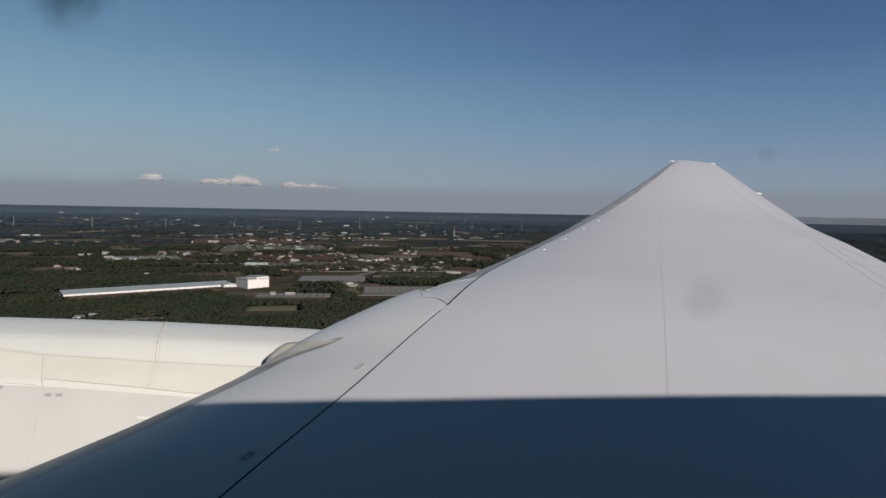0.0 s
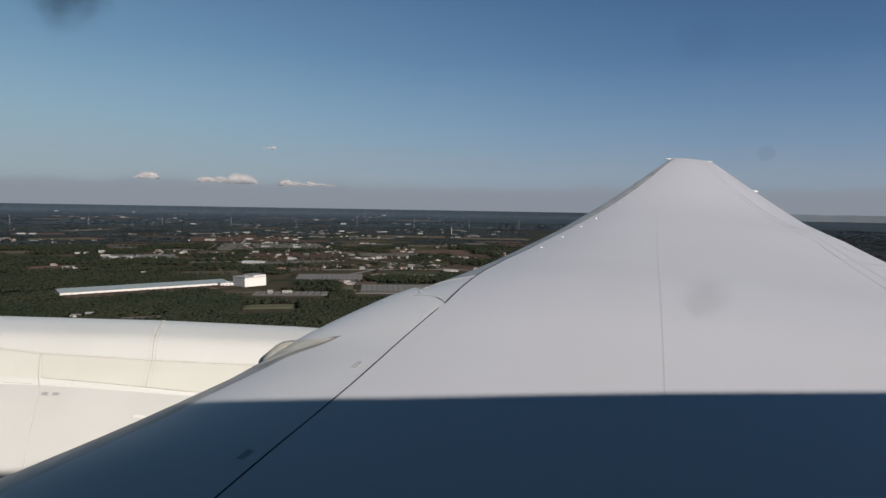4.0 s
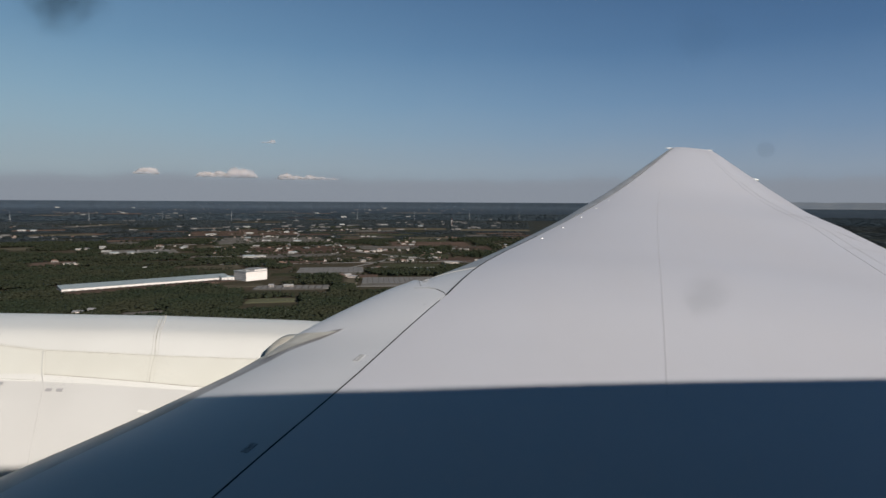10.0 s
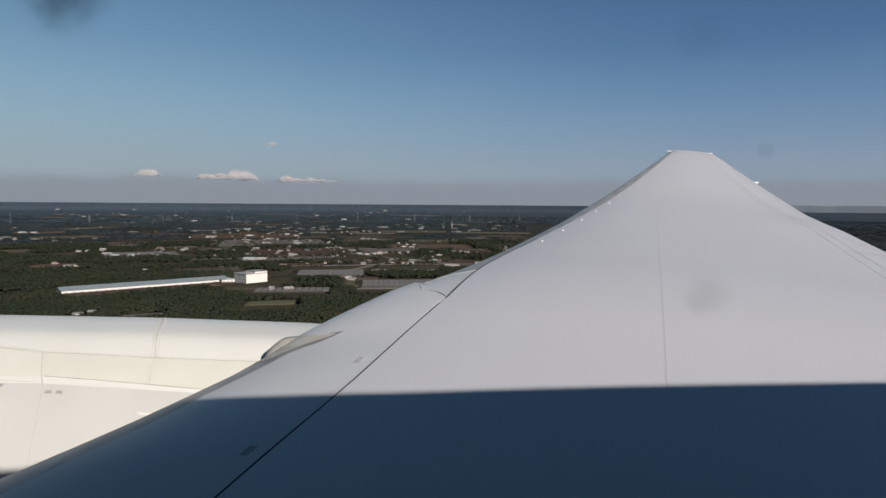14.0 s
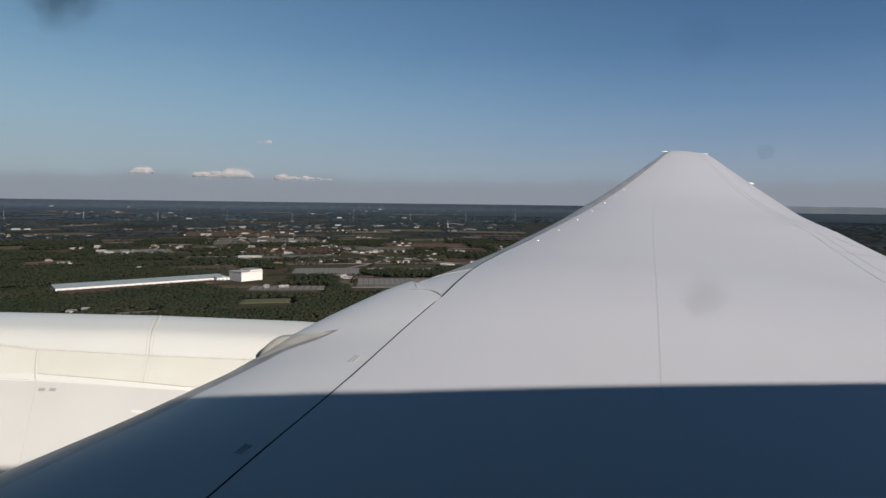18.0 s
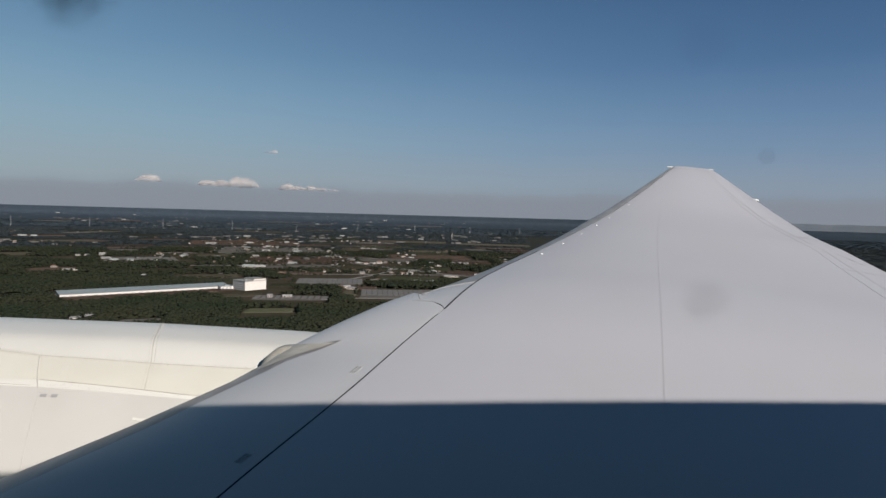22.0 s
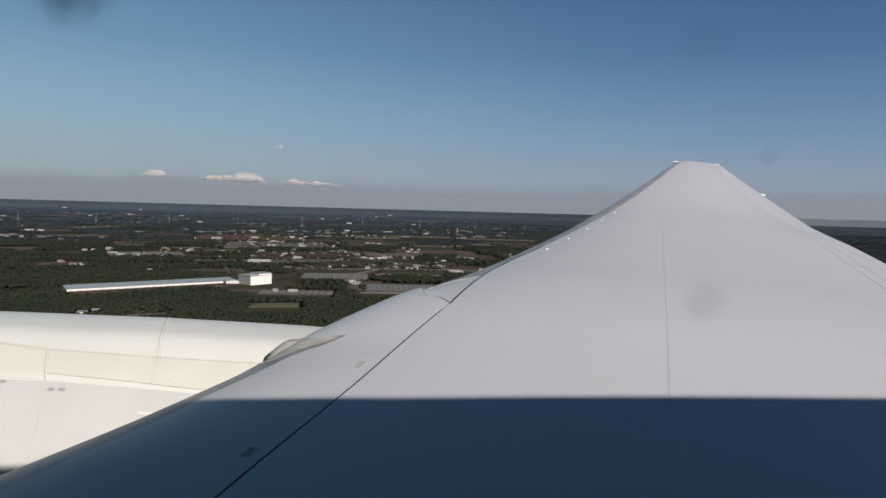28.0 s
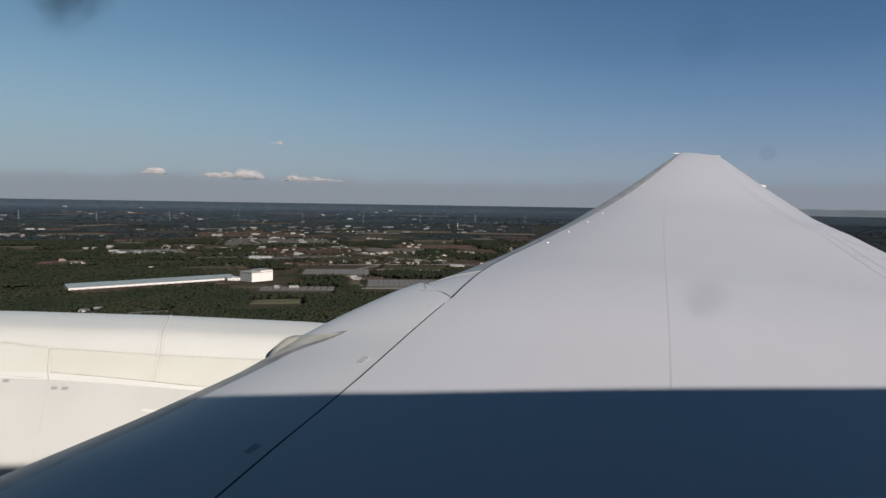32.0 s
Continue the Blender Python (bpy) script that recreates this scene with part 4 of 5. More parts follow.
def scatter(a0, a1, d0, d1, step, seed):
    """Places on the plain between two bearings (degrees) and two distances."""
    local = np.random.default_rng(seed)
    count = int(radians(a1 - a0) * (d1**2 - d0**2) / 2 / step**2)
    a = np.radians(local.uniform(a0, a1, count))
    d = np.sqrt(local.uniform(d0**2, d1**2, count))
    return d * np.sin(a), d * np.cos(a)


# ---- buildings ----
def house_model(name, w, d, h, roof_h, hip, wall, roof, label, wing_part=False):
    """A two-storey house: walls, a pitched roof with eaves, windows on the near sides."""
    ob = thing(name, label, "house", "houses on the plain")
    bm = bmesh.new()
    box(bm, -w / 2, w / 2, -d / 2, d / 2, -0.6, h)
    if wing_part:
        box(bm, w / 2 - 0.3, w / 2 + 3.2, -d / 2 + 0.4, d / 2 - 1.5, -0.6, h * 0.52)
    part("wall", bm, wall, ob)

    def roof_mesh(cx, cy, rw, rd, z, rh, inset):
        e = 0.6
        b = bmesh.new()
        lo = [b.verts.new((cx + sx * (rw / 2 + e), cy + sy * (rd / 2 + e), z - 0.2)) for sx, sy in ((-1, -1), (1, -1), (1, 1), (-1, 1))]
        up = [b.verts.new((cx + sx * (rw / 2 + e), cy + sy * (rd / 2 + e), z)) for sx, sy in ((-1, -1), (1, -1), (1, 1), (-1, 1))]
        ra, rb = b.verts.new((cx - rw / 2 - e + inset, cy, z + rh)), b.verts.new((cx + rw / 2 + e - inset, cy, z + rh))
        b.faces.new(lo)
        for k in range(4):
            b.faces.new((lo[k], lo[(k + 1) % 4], up[(k + 1) % 4], up[k]))
        b.faces.new((up[0], up[1], rb, ra))
        b.faces.new((up[2], up[3], ra, rb))
        b.faces.new((up[1], up[2], rb))
        b.faces.new((up[3], up[0], ra))
        return b
    part("roof", roof_mesh(0, 0, w, d, h, roof_h, hip), roof, ob)
    if wing_part:
        part("lean_to_roof", roof_mesh(w / 2 + 1.5, -0.5, 3.4, d - 2, h * 0.52, 1.0, 0.8), roof, ob)
    for x, z in ((-w * 0.28, 1.3), (w * 0.22, 1.3), (-w * 0.28, h - 1.8), (w * 0.22, h - 1.8)):
        bm = bmesh.new()
        box(bm, x - 0.85, x + 0.85, -d / 2 - 0.04, -d / 2 + 0.1, z - 0.5, z + 0.7)
        part("window", bm, M_PANEGLASS, ob)
    return ob


def works_model(name, w, d, h, label, roof, wall, bays):
    """A works building: long walls, a low-pitched roof with a ridge vent, doors and a window band."""
    ob = thing(name, label, "building", "works and stores")
    bm = bmesh.new()
    box(bm, -w / 2, w / 2, -d / 2, d / 2, -0.8, h)
    part("wall", bm, wall, ob)
    bm = bmesh.new()
    for s in (-1, 1):
        a = [(-w / 2 - 0.5, s * (d / 2 + 0.5), h), (w / 2 + 0.5, s * (d / 2 + 0.5), h), (w / 2 + 0.5, 0, h + d * 0.09), (-w / 2 - 0.5, 0, h + d * 0.09)]
        v = [bm.verts.new(p) for p in a] + [bm.verts.new((x, y, z + 0.3)) for x, y, z in a]
        for f in ((0, 1, 2, 3), (4, 5, 6, 7), (0, 1, 5, 4), (1, 2, 6, 5), (2, 3, 7, 6), (3, 0, 4, 7)):
            bm.faces.new([v[i] for i in f])
    part("roof", bm, roof, ob)
    bm = bmesh.new()
    box(bm, -w * 0.4, w * 0.4, -0.8, 0.8, h + d * 0.09 - 0.1, h + d * 0.09 + 1.0)
    part("ridge_vent", bm, roof, ob)
    for k in range(bays):
        x = (k + 0.5) / bays * w - w / 2
        bm = bmesh.new()
        box(bm, x - w / bays * 0.3, x + w / bays * 0.3, -d / 2 - 0.06, -d / 2 + 0.1, *((0, h * 0.6) if k % 3 == 1 else (h * 0.45, h * 0.75)))
        part("roller_door" if k % 3 == 1 else "window", bm, M_PANEGLASS, ob)
    return ob


MODELS = [
    house_model("house", 13, 8, 3.4, 1.7, 2.6, M_WALL, M_ROOF, "pale low house with a grey hipped tile roof"),
    house_model("house", 16, 8, 3.2, 1.4, 0.0, M_WALL, M_PALEROOF, "white low house with a pale gabled roof"),
    house_model("house", 12, 8.5, 3.2, 1.9, 3.0, M_WALL, M_BROWNROOF, "pale house with a brown hipped roof and lean-to", True),
    house_model("house", 8, 7, 4.6, 1.5, 0.0, M_WALL, M_ROOF, "small white house with a dark gabled roof"),
    house_model("house", 18, 9, 3.0, 2.0, 3.4, M_WALL, M_ROOF, "wide old farmhouse with a grey tile roof and lean-to", True),
    house_model("house", 22, 7, 2.8, 1.1, 0.0, M_PALEROOF, M_PALEROOF, "long low white farm shed with a pale roof"),
    house_model("house", 9, 6, 2.8, 1.2, 0.0, M_BROWNROOF, M_BROWNROOF, "small rusty brown outbuilding"),
]
WORKS = [
    works_model("works_building", 44, 22, 4.8, "long white works building with a pale roof", M_PALEROOF, M_CREAM, 7),
    works_model("works_building", 30, 16, 4.2, "white store shed with a grey metal roof", M_SHEDROOF, M_CREAM, 5),
    works_model("works_building", 24, 18, 6.5, "cream two-storey block with a flat pale roof", M_PALEROOF, M_CREAM, 6),
]
for k, ob in enumerate(MODELS + WORKS):      # the models themselves stand on the plain behind the flight line
    ob.location = (-220 + 60 * k, -900, 0)


def stand(model, x, y, turn, size=1.0):
    p, k = land(x, y, 0.6)
    return copy_thing(model, Matrix.Translation(p) @ Matrix.Rotation(radians(turn), 4, "Z") @ Matrix.Scale(k * size, 4))


# single houses and yards that can be told apart
for x, y, m, turn in (
        (-474, 826, 0, 30), (-462, 838, 3, 10), (-323, 2683, 1, 12), (-300, 2690, 0, 0), (-272, 2659, 1, 5), (-233, 1868, 1, 15), (-244, 1890, 0, 80),
        (-215, 1878, 2, 5), (-192, 1884, 3, 20), (-178, 1902, 1, 0), (-161, 1915, 0, 12), (-120, 1930, 1, 90), (-95, 1942, 3, 0), (-24, 1955, 1, 10),
        (0, 1962, 2, 0), (46, 1975, 0, 15), (70, 1990, 1, 5), (-90, 1585, 2, 0), (-72, 1596, 1, 20), (-60, 1392, 4, -8), (-44, 1402, 1, 0), (-117, 1404, 0, 15),
        (-135, 1412, 2, 0), (-142, 1395, 1, 25), (-195, 1258, 2, 10), (-184, 1268, 1, 50), (-170, 1243, 4, -5), (23, 1537, 1, 0), (38, 1545, 4, 10), (100, 1600, 1, 0),
        (-13, 1405, 1, -4), (-22, 1395, 4, 5), (-398, 1118, 2, 30), (-290, 1092, 3, 5), (-262, 1100, 1, 12), (-640, 1380, 1, 30), (-858, 1462, 1, 20), (-846, 1470, 0, 50),
        (-930, 1530, 2, 30), (-1080, 1900, 1, 30), (-1062, 1915, 0, 10)):
    stand(MODELS[m], x, y, turn)
    HOME.append((x, y, 13))
for x, y, m, turn, size in (
        (-500, 1668, 1, 20, 1.1), (-478, 1688, 0, 24, 0.7), (-905, 1765, 1, 28, 0.8), (-870, 1790, 1, 28, 0.6), (-835, 1755, 0, 20, 0.7), (-960, 1830, 0, 28, 0.6),
        (-800, 1985, 1, 25, 0.7), (-700, 1990, 0, 20, 0.6), (-1040, 1960, 2, 30, 0.8), (-640, 2350, 0, 15, 0.7), (-560, 2480, 2, 12, 0.7), (-700, 2600, 2, 18, 0.8),
        (-760, 2520, 1, 10, 0.8), (-520, 2330, 1, 15, 1.0), (-860, 2880, 0, 16, 0.8), (-720, 3000, 2, 12, 0.9), (-985, 2740, 0, 20, 1.0), (-420, 1820, 1, 8, 0.8),
        (-1090, 3600, 0, 20, 0.9), (-620, 4060, 1, 8, 1.1), (-345, 4020, 0, 5, 0.9), (-110, 3860, 1, 0, 1.0), (-1990, 3030, 0, 33, 0.8), (-1940, 3040, 1, 33, 0.9),
        (-3700, 5300, 0, 35, 1.0), (-3050, 7350, 0, 20, 1.1), (-3580, 6400, 0, 30, 1.0), (-3680, 7400, 0, 28, 1.1), (-1960, 5080, 0, 20, 1.0), (-1180, 10900, 0, 5, 1.1),
        (-1200, 14000, 0, 0, 1.8), (-7500, 12500, 0, 35, 1.6), (-6000, 12500, 1, 30, 1.6), (-300, 6200, 0, 0, 1.1), (-1500, 7800, 1, 10, 1.4), (-900, 6000, 0, 10, 1.1)):
    stand(WORKS[m], x, y, turn, size)
    HOME.append((x, y, 30 * size))

# the town, the housing estate and loose hamlets
local = random.Random(5)
spots = []
for cx, cy, rx, ry, count in ((-430, 1960, 170, 170, 34), (-640, 2430, 230, 230, 46), (-900, 2950, 270, 260, 44), (-560, 3300, 260, 260, 24), (-860, 2000, 120, 90, 10),
                              (-100, 1900, 150, 60, 10), (30, 2600, 190, 120, 12), (-1500, 2500, 260, 200, 14), (-1250, 3400, 300, 300, 16), (330, 2150, 130, 90, 46), (-2300, 3600, 320, 320, 12), (-150, 1760, 160, 190, 22), (-330, 1560, 120, 60, 8), (-720, 1900, 200, 130, 14), (-300, 2300, 220, 160, 18), (60, 1800, 90, 200, 12)):
    for _ in range(count):
        for _ in range(20):
            x, y = cx + local.uniform(-rx, rx), cy + local.uniform(-ry, ry)
            if all((x - a) ** 2 + (y - b) ** 2 > 15**2 for a, b in spots):
                spots.append((x, y))
                break
for x, y in spots:
    stand(MODELS[local.choice((0, 0, 1, 2, 2, 2, 3, 4, 5, 6, 6, 6))], x, y, local.choice((0, 0, 90)) + local.uniform(-8, 34), 0.4 + 0.85 * local.random() ** 1.6)
    if local.random() < 0.75:
        HOME.append((x, y, 11))

# far roofs, too small to pick apart
bm = bmesh.new()
for _ in range(105):
    a, d = local.uniform(-0.66, 0.10), 2900 * math.exp(local.uniform(0, 1.5))
    cx, cy = d * math.sin(a), d * math.cos(a)
    if float(field_noise(cx, cy, 900, 21)) < 0.5:
        continue
    for _ in range(local.randint(1, 4)):
        x, y = cx + local.gauss(0, 40 + d * 0.02), cy + local.gauss(0, 40)
        p, k = land(x, y, 0.5)
        m = Matrix.Translation(p) @ Matrix.Rotation(local.uniform(0, 0.7), 4, "Z") @ Matrix.Scale(k, 4)
        w, dd, h = local.uniform(10, 42), local.uniform(8, 16), local.uniform(3, 6)
        box(bm, -w / 2, w / 2, -dd / 2, dd / 2, -1, h, m)
        v = [bm.verts.new(m @ Vector(q)) for q in ((-w / 2 - 1, -dd / 2 - 1, h), (w / 2 + 1, -dd / 2 - 1, h), (w / 2 + 1, dd / 2 + 1, h), (-w / 2 - 1, dd / 2 + 1, h), (-w / 2 - 1, 0, h + 2), (w / 2 + 1, 0, h + 2))]
        for f in ((0, 1, 5, 4), (2, 3, 4, 5), (1, 2, 5), (3, 0, 4)):
            bm.faces.new([v[i] for i in f])
M_FARHOUSE = mat("distant_houses", (0.129, 0.1204, 0.1161), 0.8, second=(0.0516, 0.04902, 0.0473), scale=0.05, amount=0.8, island=0.6)
far_houses = part("distant_houses", bm, M_FARHOUSE)
tagged(far_houses, "scattered pale houses far off among woods", "houses", kind="stuff")

# the long shed and the tall white hall at its end
ALONG = 40.8
shed = thing("long_shed", "very long low white shed with a grey metal roof", "building", at=(-509, 1122.5, 0))
shed.rotation_euler = (0, 0, radians(ALONG))
L, DEEP, RIDGE = 283.0, 42.0, 31.0
bm = bmesh.new()
box(bm, -L / 2, L / 2, 0, DEEP, -1, 3.8)
part("wall", bm, M_HALLWALL, shed, "white cladding")
bm = bmesh.new()
for s in range(2):
    y0, y1, z0, z1 = ((-1.0, RIDGE, 3.8, 7.4), (DEEP + 1.0, RIDGE, 3.8, 7.4))[s]
    v = [bm.verts.new(p) for p in ((-L / 2 - 1, y0, z0), (L / 2 + 1, y0, z0), (L / 2 + 1, y1, z1), (-L / 2 - 1, y1, z1),
                                   (-L / 2 - 1, y0, z0 + 0.4), (L / 2 + 1, y0, z0 + 0.4), (L / 2 + 1, y1, z1 + 0.4), (-L / 2 - 1, y1, z1 + 0.4))]
    for f in ((0, 1, 2, 3), (4, 5, 6, 7), (0, 1, 5, 4), (1, 2, 6, 5), (2, 3, 7, 6), (3, 0, 4, 7)):
        bm.faces.new([v[i] for i in f])
part("roof", bm, M_SHEDROOF, shed, "grey-blue ribbed metal roof")
for k in range(24):
    bm = bmesh.new()
    x = -L / 2 + (k + 0.5) * L / 24
    box(bm, x - 3.4, x + 3.4, -0.08, 0.2, 0.2, 1.3)
    part("opening", bm, M_PALEROOF, shed)
for k in range(60):
    bm = bmesh.new()
    x = -L / 2 + (k + 0.5) * L / 60
    v = [bm.verts.new(p) for p in ((x - 0.12, -1, 4.22), (x + 0.12, -1, 4.22), (x + 0.12, RIDGE, 7.82), (x - 0.12, RIDGE, 7.82),
                                   (x - 0.12, -1, 4.5), (x + 0.12, -1, 4.5), (x + 0.12, RIDGE, 8.1), (x - 0.12, RIDGE, 8.1))]
    for f in ((4, 5, 6, 7), (0, 1, 5, 4), (1, 2, 6, 5), (3, 0, 4, 7)):
        bm.faces.new([v[i] for i in f])
    part("roof_rib", bm, M_SHEDROOF, shed)
hall = thing("hall", "tall white windowless hall with a grey latticed end wall", "building", at=(-344, 1193, 0))
hall.rotation_euler = (0, 0, radians(50))
bm = bmesh.new()
box(bm, -23, 23, 0, 40, -1, 17)
part("wall", bm, M_HALLWALL, hall, "white cladding")
bm = bmesh.new()
box(bm, -24, 24, -1, 41, 17, 18.0)
box(bm, -14, -6, 14, 30, 18.0, 19.4)
part("roof", bm, M_PALEROOF, hall)
bm = bmesh.new()
box(bm, -4, 22.6, 0.4, 32, 18.0, 20.6)
part("raised_storey", bm, M_HALLWALL, hall, "white raised storey over the near end")
bm = bmesh.new()
box(bm, -4.6, 23.2, -0.2, 32.6, 20.6, 21.2)
part("upper_roof", bm, M_PALEROOF, hall)
for k in range(9):
    bm = bmesh.new()
    box(bm, -23 + 5.11 * k + 0.2, -23 + 5.11 * k + 4.9, -0.25, 0.1, 0.5, 16.6)
    part("wall_panel", bm, M_HALLWALL, hall)
for k in range(6):
    for j in range(4):
        bm = bmesh.new()
        box(bm, -23.3, -22.9, 1.2 + 6.4 * k, 1.2 + 6.4 * k + 5.2, 1 + 4 * j, 1 + 4 * j + 3.1)
        part("louvre_panel", bm, M_HALLGREY, hall)
HOME.append((-338, 1215, 55))
link = thing("link_building", "low white link building between shed and hall", "building", at=(-390, 1200, 0))
link.rotation_euler = (0, 0, radians(34))
bm = bmesh.new()
box(bm, -22, 24, 0, 18, -1, 5.2)
part("wall", bm, M_HALLWALL, link)
bm = bmesh.new()
box(bm, -23, 25, -1, 19, 5.2, 5.8)
box(bm, -12, -4, 6, 12, 5.8, 7.2)
part("roof", bm, M_SHEDROOF, link)
for k in range(6):
    bm = bmesh.new()
    box(bm, -20 + 7.2 * k, -16 + 7.2 * k, -0.1, 0.2, 0.3, 3.2)
    part("roller_door", bm, M_HALLGREY, link)

# plastic greenhouses in rows
def tunnel(w, length):
    rows = []
    for i in range(3):
        y = -length / 2 + length * i / 2
        rows.append([Vector((w / 2 * math.cos(math.pi * k / 8), y, 0.55 * math.sin(math.pi * k / 8) ** 0.6)) for k in range(9)])
    return rows


for cx, cy, wx, wy, turn, n in ((-235, 1375, 140, 110, 8, 13), (-75, 1200, 140, 100, 6, 14), (-255, 1098, 125, 46, 6, 11), (-860, 1870, 120, 70, 28, 8)):
    for k in range(n):
        u = (k + 0.5) / n * wx - wx / 2
        c, s = math.cos(radians(turn)), math.sin(radians(turn))
        gh = thing("crop_cover", "low grey plastic cover over a crop row", "crop cover", "covered crop rows", at=(cx + c * u, cy + s * u, 0.6))
        gh.rotation_euler = (0, 0, radians(turn))
        w = wx / n * 0.99
        from_grid("film", tunnel(w, wy * 0.9), M_FILM, gh, "grey plastic film")
        for e in (-1, 1):
            bm = bmesh.new()
            bm.faces.new([bm.verts.new((p.x, e * wy * 0.45, p.z)) for p in tunnel(w, 1)[0]])
            part("end_wall", bm, M_FILM, gh)


# lattice towers of the power line, and a red and white mast
def tower_model():
    ob = thing("power_tower", "pale steel lattice power tower with three crossarms", "power tower", "power line towers")
    legs = [[(sx * 4, sy * 4, -1), (sx * 1.0, sy * 1.0, 52), (sx * 0.2, sy * 0.2, 74)] for sx, sy in ((-1, -1), (1, -1), (1, 1), (-1, 1))]
    for a in legs:
        bm = bmesh.new()
        bar(bm, a[0], a[1], 0.11)
        bar(bm, a[1], a[2], 0.09)
        part("leg", bm, M_STEEL, ob)
    for k in range(6):
        t0, t1 = k / 6, (k + 1) / 6
        bm = bmesh.new()
        for i in range(4):
            p, q = legs[i], legs[(i + 1) % 4]
            bar(bm, Vector(p[0]).lerp(Vector(p[1]), t0), Vector(q[0]).lerp(Vector(q[1]), t1), 0.06)
            bar(bm, Vector(q[0]).lerp(Vector(q[1]), t0), Vector(p[0]).lerp(Vector(p[1]), t1), 0.06)
        part("brace", bm, M_STEEL, ob)
    for z, w in ((48, 7.0), (57, 6.0), (66, 5)):
        bm = bmesh.new()
        for s in (-1, 1):
            bar(bm, (0, 0, z + 1.8), (s * w, 0, z), 0.12)
            bar(bm, (0, 0, z), (s * w, 0, z), 0.12)
        part("crossarm", bm, M_STEEL, ob)
    return ob


tower = tower_model()
p, k = land(-2900, 4300)
tower.location, tower.scale = p, (k, k, k)
for x, y in ((-2450, 4450), (-2000, 4600), (-1550, 4750), (-1100, 4900), (-650, 5050), (-200, 5200), (260, 5350), (700, 5500)):
    p, k = land(x, y)
    t = copy_thing(tower, Matrix.Translation(p) @ Matrix.Rotation(radians(15), 4, "Z"))
    t.scale = (k, k, k)
mast = thing("radio_mast", "slender red and white radio mast", "mast", at=land(82, 3980)[0])
for j in range(6):
    bm = bmesh.new()
    w = 1.6 - 0.2 * j
    for sx, sy in ((-1, -1), (1, -1), (1, 1), (-1, 1)):
        bar(bm, (sx * w, sy * w, j * 7), (sx * (w - 0.2), sy * (w - 0.2), j * 7 + 7), 0.35)
    bar(bm, (-w, -w, j * 7), (w, -w, j * 7 + 7), 0.25)
    bar(bm, (w, -w, j * 7), (-w, -w, j * 7 + 7), 0.25)
    part("mast_section", bm, M_REDPAINT if j % 2 else M_WHITE, mast)

# garden and hedge trees between the houses
hedge = random.Random(31)
gx, gy = [], []
for x, y in spots:
    for _ in range(hedge.randint(3, 9)):
        a = hedge.uniform(0, 6.28)
        q = hedge.uniform(9, 26)
        gx.append(x + q * math.cos(a))
        gy.append(y + 5 + q * abs(math.sin(a)) * (1 if hedge.random() < 0.7 else -0.8))
forest("garden_trees", "small dark trees and hedges between houses", M_WOODS, crown_shapes(1, 9, 6), np.array(gx), np.array(gy), 7.0, 6.0, False, 77)

# hedges and small trees along the edges of fields
hx, hy = [], []
for cx, cy, wx, wy, turn, kindname, label, margin in FIELDS:
    if not 1180 < math.hypot(cx, cy) < 3000:
        continue
    c, s_ = math.cos(radians(turn)), math.sin(radians(turn))
    for u0, v0, u1, v1 in ((-0.5, 0.53, 0.5, 0.53), (-0.52, -0.5, -0.52, 0.5), (0.52, -0.5, 0.52, 0.5), (-0.5, -0.55, 0.5, -0.55)):
        if hedge.random() < 0.45:
            continue
        a, b = sorted((hedge.random(), hedge.random()))
        n_trees = int((b - a) * math.hypot((u1 - u0) * wx, (v1 - v0) * wy) / 6.0)
        for k in range(n_trees):
            t = a + (b - a) * (k + hedge.random()) / max(1, n_trees)
            u, v = (u0 + (u1 - u0) * t) * wx + hedge.gauss(0, 2.5), (v0 + (v1 - v0) * t) * wy + hedge.gauss(0, 2.5)
            px, py = cx + c * u - s_ * v, cy + s_ * u + c * v
            if not any(bool(inside(px, py, shape)) for shape in BLOCKED):
                hx.append(px)
                hy.append(py)
forest("hedge_trees", "dark hedges and small trees along field edges", M_WOODS, crown_shapes(2, 9, 16), np.array(hx), np.array(hy), 7.5, 6.5, False, 78)

# woodland, nearest first
big = crown_shapes(4, 12, 3)
small = crown_shapes(1, 9, 4)
for n, (a0, a1, d0, d1, step, shapes, w, h, trunk, material, label) in enumerate((
        (-38, 6, 740, 1080, 5.0, big, 14.5, 9.0, True, M_WOODS, "dense mixed woodland of dark green and olive trees"),
        (-38, 9, 1080, 1500, 5.9, crown_shapes(3, 12, 8), 15.5, 9.0, True, M_WOODS, "dense mixed woodland with gaps and clearings"),
        (-38, 10, 1500, 2600, 9.6, crown_shapes(2, 12, 9), 17.0, 9.0, False, M_WOODS, "belts of dark woodland between fields"),
        (17, 38, 1900, 2600, 10.0, small, 17.0, 8.0, False, M_WOODS, "belts of dark woodland between fields"),
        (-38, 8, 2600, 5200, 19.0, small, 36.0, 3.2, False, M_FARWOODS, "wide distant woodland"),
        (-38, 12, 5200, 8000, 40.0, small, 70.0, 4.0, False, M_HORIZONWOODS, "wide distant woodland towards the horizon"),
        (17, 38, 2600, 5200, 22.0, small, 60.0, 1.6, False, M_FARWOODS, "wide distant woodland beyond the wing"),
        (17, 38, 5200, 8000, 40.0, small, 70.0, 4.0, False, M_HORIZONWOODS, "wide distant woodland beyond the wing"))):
    x, y = scatter(a0, a1, d0, d1, step, 100 + n)
    keep = wooded(x, y)
    forest("woodland", label, material, shapes, x[keep], y[keep], w, h, trunk, 200 + n)


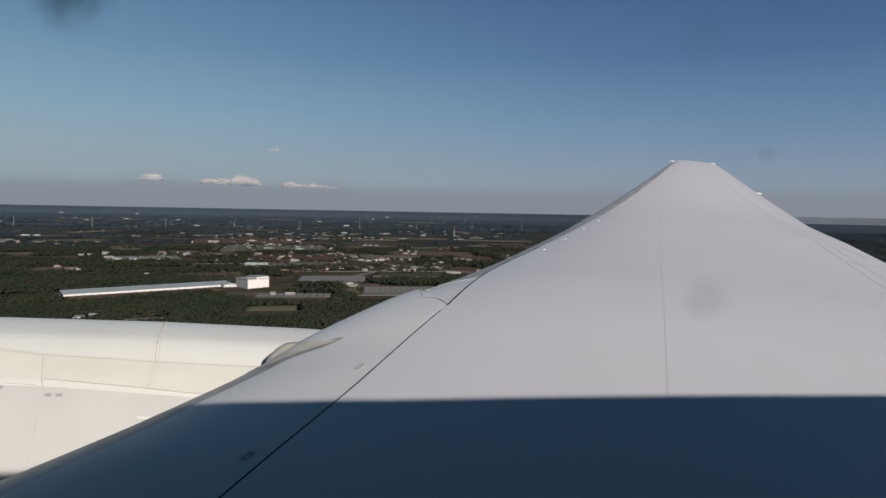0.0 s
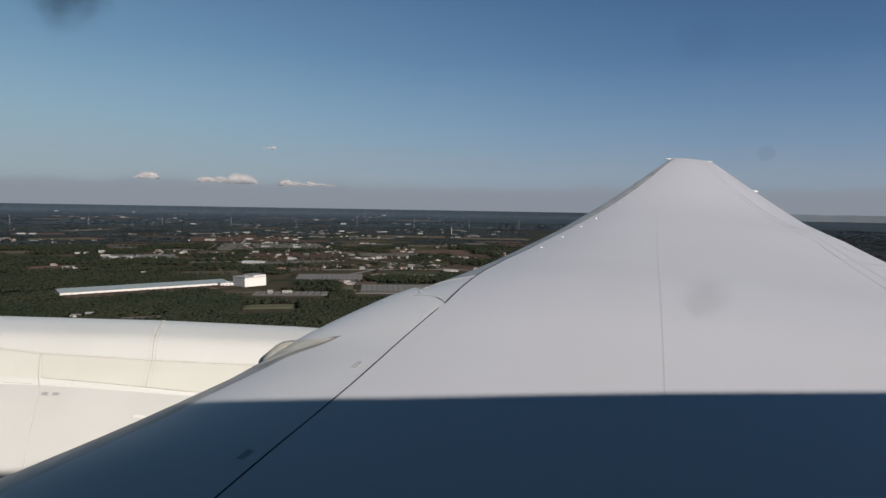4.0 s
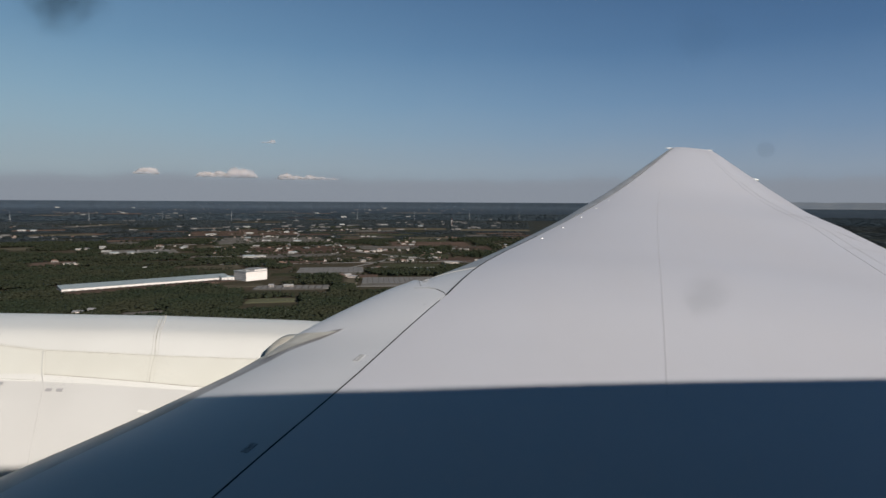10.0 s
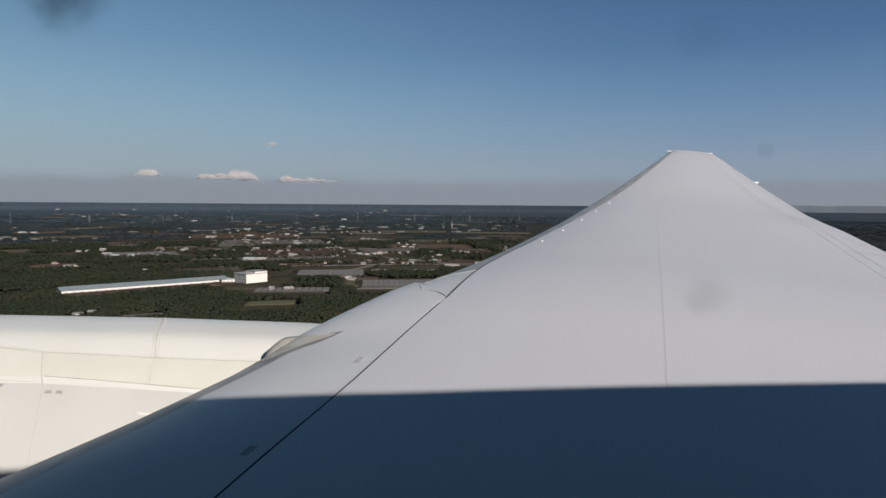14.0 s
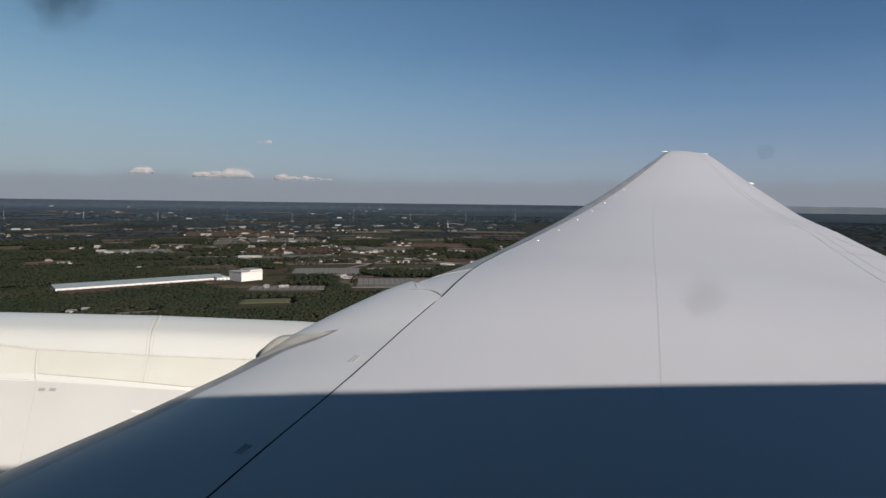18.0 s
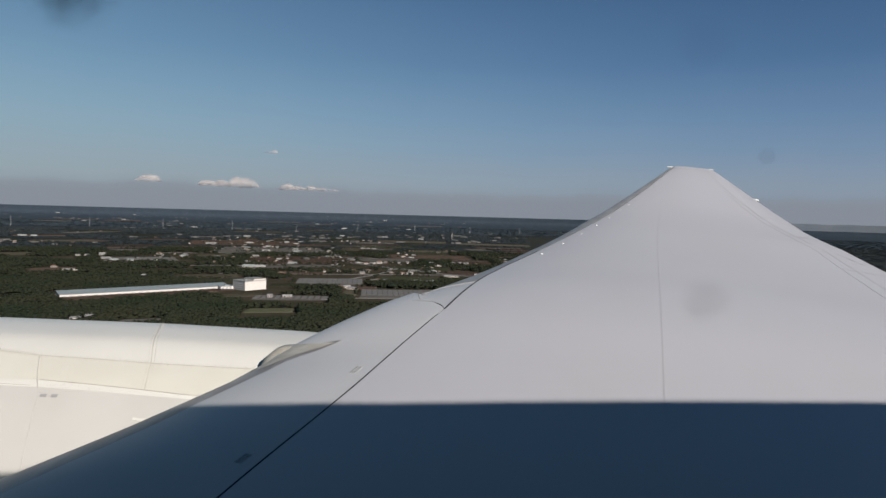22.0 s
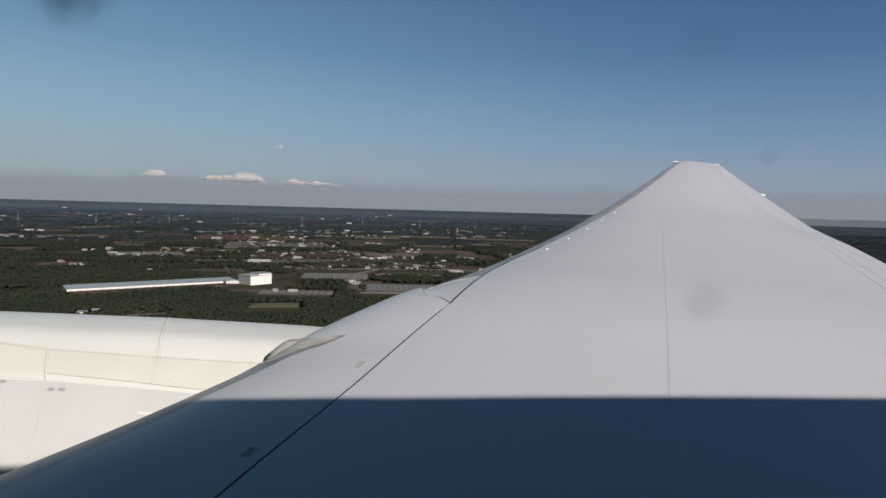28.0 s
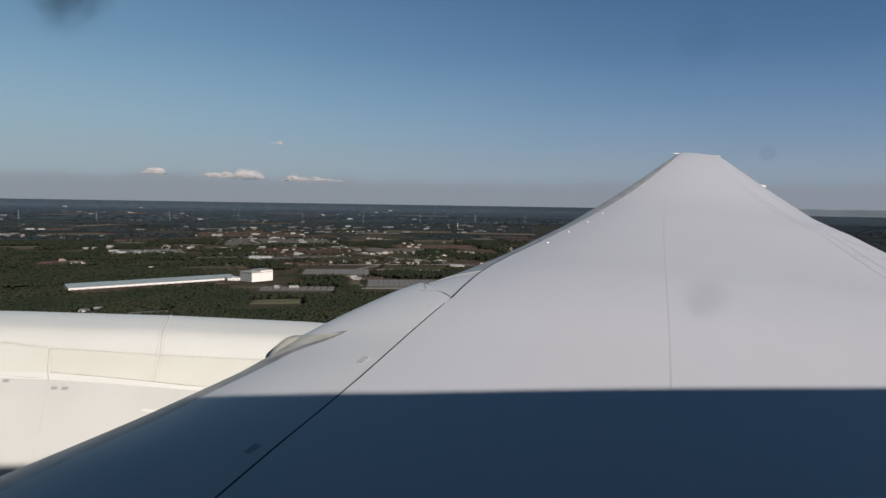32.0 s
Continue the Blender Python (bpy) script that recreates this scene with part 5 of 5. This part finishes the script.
# far shore beyond the woods past the wing tip, haze painted into its colour
M_SHORE = mat("hazed_far_shore", (0.160, 0.185, 0.225), 0.95, second=(0.205, 0.222, 0.245), scale=0.006, amount=0.9, fine=0.15, fine_scale=0.02, spec=0.0, squash=(1, 1, 6))
rows = []
for k in range(121):
    a = radians(18 + 24 * k / 120)
    top = 0.10 + 0.14 * float(field_noise(k * 10.0, 0.0, 170, 51)) + 0.06 * float(field_noise(k * 10.0, 0.0, 40, 52))
    fade = min(1, k / 25)
    row = []
    for d, el in ((18500, -0.42), (19500, -0.2), (20000, top * 0.7 * fade - 0.1), (20500, top * fade - 0.1), (21000, -0.5)):
        row.append(land(d * math.sin(a), d * math.cos(a), EYE + d * math.tan(radians(el)))[0])
    rows.append(row)
tagged(from_grid("backdrop", rows, M_SHORE), "low far shore on the horizon, coloured pale as by haze", "hills", kind="structure")


# ---- clouds on the haze layer ----
n, l = M_CLOUD.node_tree.nodes, M_CLOUD.node_tree.links
thin, veil, glow = n.new("ShaderNodeMixShader"), n.new("ShaderNodeBsdfTransparent"), n.new("ShaderNodeBsdfTranslucent")
body_mix, fuzz, level = n.new("ShaderNodeMixShader"), n.new("ShaderNodeTexNoise"), n.new("ShaderNodeMapRange")
where = n.new("ShaderNodeTexCoord")
glow.inputs[0].default_value = (0.96, 0.90, 0.88, 1)
fuzz.inputs["Scale"].default_value, fuzz.inputs["Detail"].default_value = 0.06, 6.0
# opacity falls towards the base, standing in for haze in front of it
level.inputs[1].default_value, level.inputs[2].default_value, level.inputs[3].default_value, level.inputs[4].default_value = 6.0, 38.0, 0.0, 0.27
body_mix.inputs[0].default_value = 0.6
low_edge, rise = n.new("ShaderNodeSeparateXYZ"), n.new("ShaderNodeMath")
rise.operation, rise.inputs[1].default_value = "MULTIPLY_ADD", 30.0
l.new(where.outputs["Object"], fuzz.inputs["Vector"])
l.new(where.outputs["Object"], low_edge.inputs[0])
l.new(fuzz.outputs["Fac"], rise.inputs[0])
l.new(low_edge.outputs["Z"], rise.inputs[2])
l.new(rise.outputs[0], level.inputs[0])
l.new(level.outputs[0], thin.inputs[0])
l.new(n["Principled BSDF"].outputs[0], body_mix.inputs[1])
l.new(glow.outputs[0], body_mix.inputs[2])
l.new(veil.outputs[0], thin.inputs[1])
l.new(body_mix.outputs[0], thin.inputs[2])
l.new(thin.outputs[0], n["Material Output"].inputs[0])


def cloud(az, el, humps, seed, label):
    """A bank of small cumulus: rounded lumps heaped into humps (across, half width, height in metres) over a flat base."""
    r = random.Random(seed)
    dist = 4700.0
    c = Vector((math.sin(radians(az)), math.cos(radians(az)), math.tan(radians(el)))) * dist + Vector((0, 0, EYE))
    lumps = []
    for x0, half, tall in humps:
        for _ in range(int(26 + half * 0.9)):
            u = r.uniform(-1, 1)
            z = r.uniform(0, 1) ** 1.3 * tall * (1 - u * u) ** 0.7
            size = tall * r.uniform(0.16, 0.34) * (1.1 - 0.6 * abs(u))
            lumps.append(((x0 + u * half, r.uniform(-1, 1) * tall * 0.5, z), (size * r.uniform(1.1, 2.6), size * 1.5, size * r.uniform(0.7, 1.0))))
    shells = []
    for name, grow in (("cloud", 0.7), ("thin_edge", 1.15), ("thin_edge", 1.75)):
        bm = bmesh.new()
        for at, size in lumps:
            m = Matrix.Translation(at) @ Matrix.Diagonal((size[0] * grow, size[1] * grow, size[2] * grow, 1))
            bmesh.ops.create_icosphere(bm, subdivisions=1, radius=1.0, matrix=m)
        ob = part(name, bm, M_CLOUD, shells[0] if shells else None)
        fuse = ob.modifiers.new("fuse", "REMESH")
        fuse.mode, fuse.voxel_size, fuse.use_smooth_shade = "VOXEL", 2.4, True
        calm = ob.modifiers.new("calm", "SMOOTH")
        calm.factor, calm.iterations = 0.5, 6
        shells.append(ob)
    ob = shells[0]
    ob.matrix_world = Matrix.Translation(c) @ Matrix.Rotation(radians(-az), 4, "Z")
    return tagged(ob, label, "cloud", "clouds on the horizon", "structure")


cloud(-24.6, 2.17, [(0, 75, 30), (25, 45, 34), (-40, 40, 22)], 2, "small white cumulus cloud on the haze layer")
cloud(-18.5, 2.0, [(-130, 60, 32), (-40, 110, 30), (70, 55, 52), (115, 40, 60), (165, 50, 26)], 5, "long white cumulus bank with a taller hump")
cloud(-12.0, 1.9, [(-120, 60, 34), (-40, 60, 22), (50, 60, 24), (120, 50, 18), (190, 60, 12)], 9, "low broken row of white cumulus")
cloud(-14.9, 5.0, [(-30, 22, 7), (0, 20, 13), (24, 15, 20)], 12, "thin grey wisp of cloud")
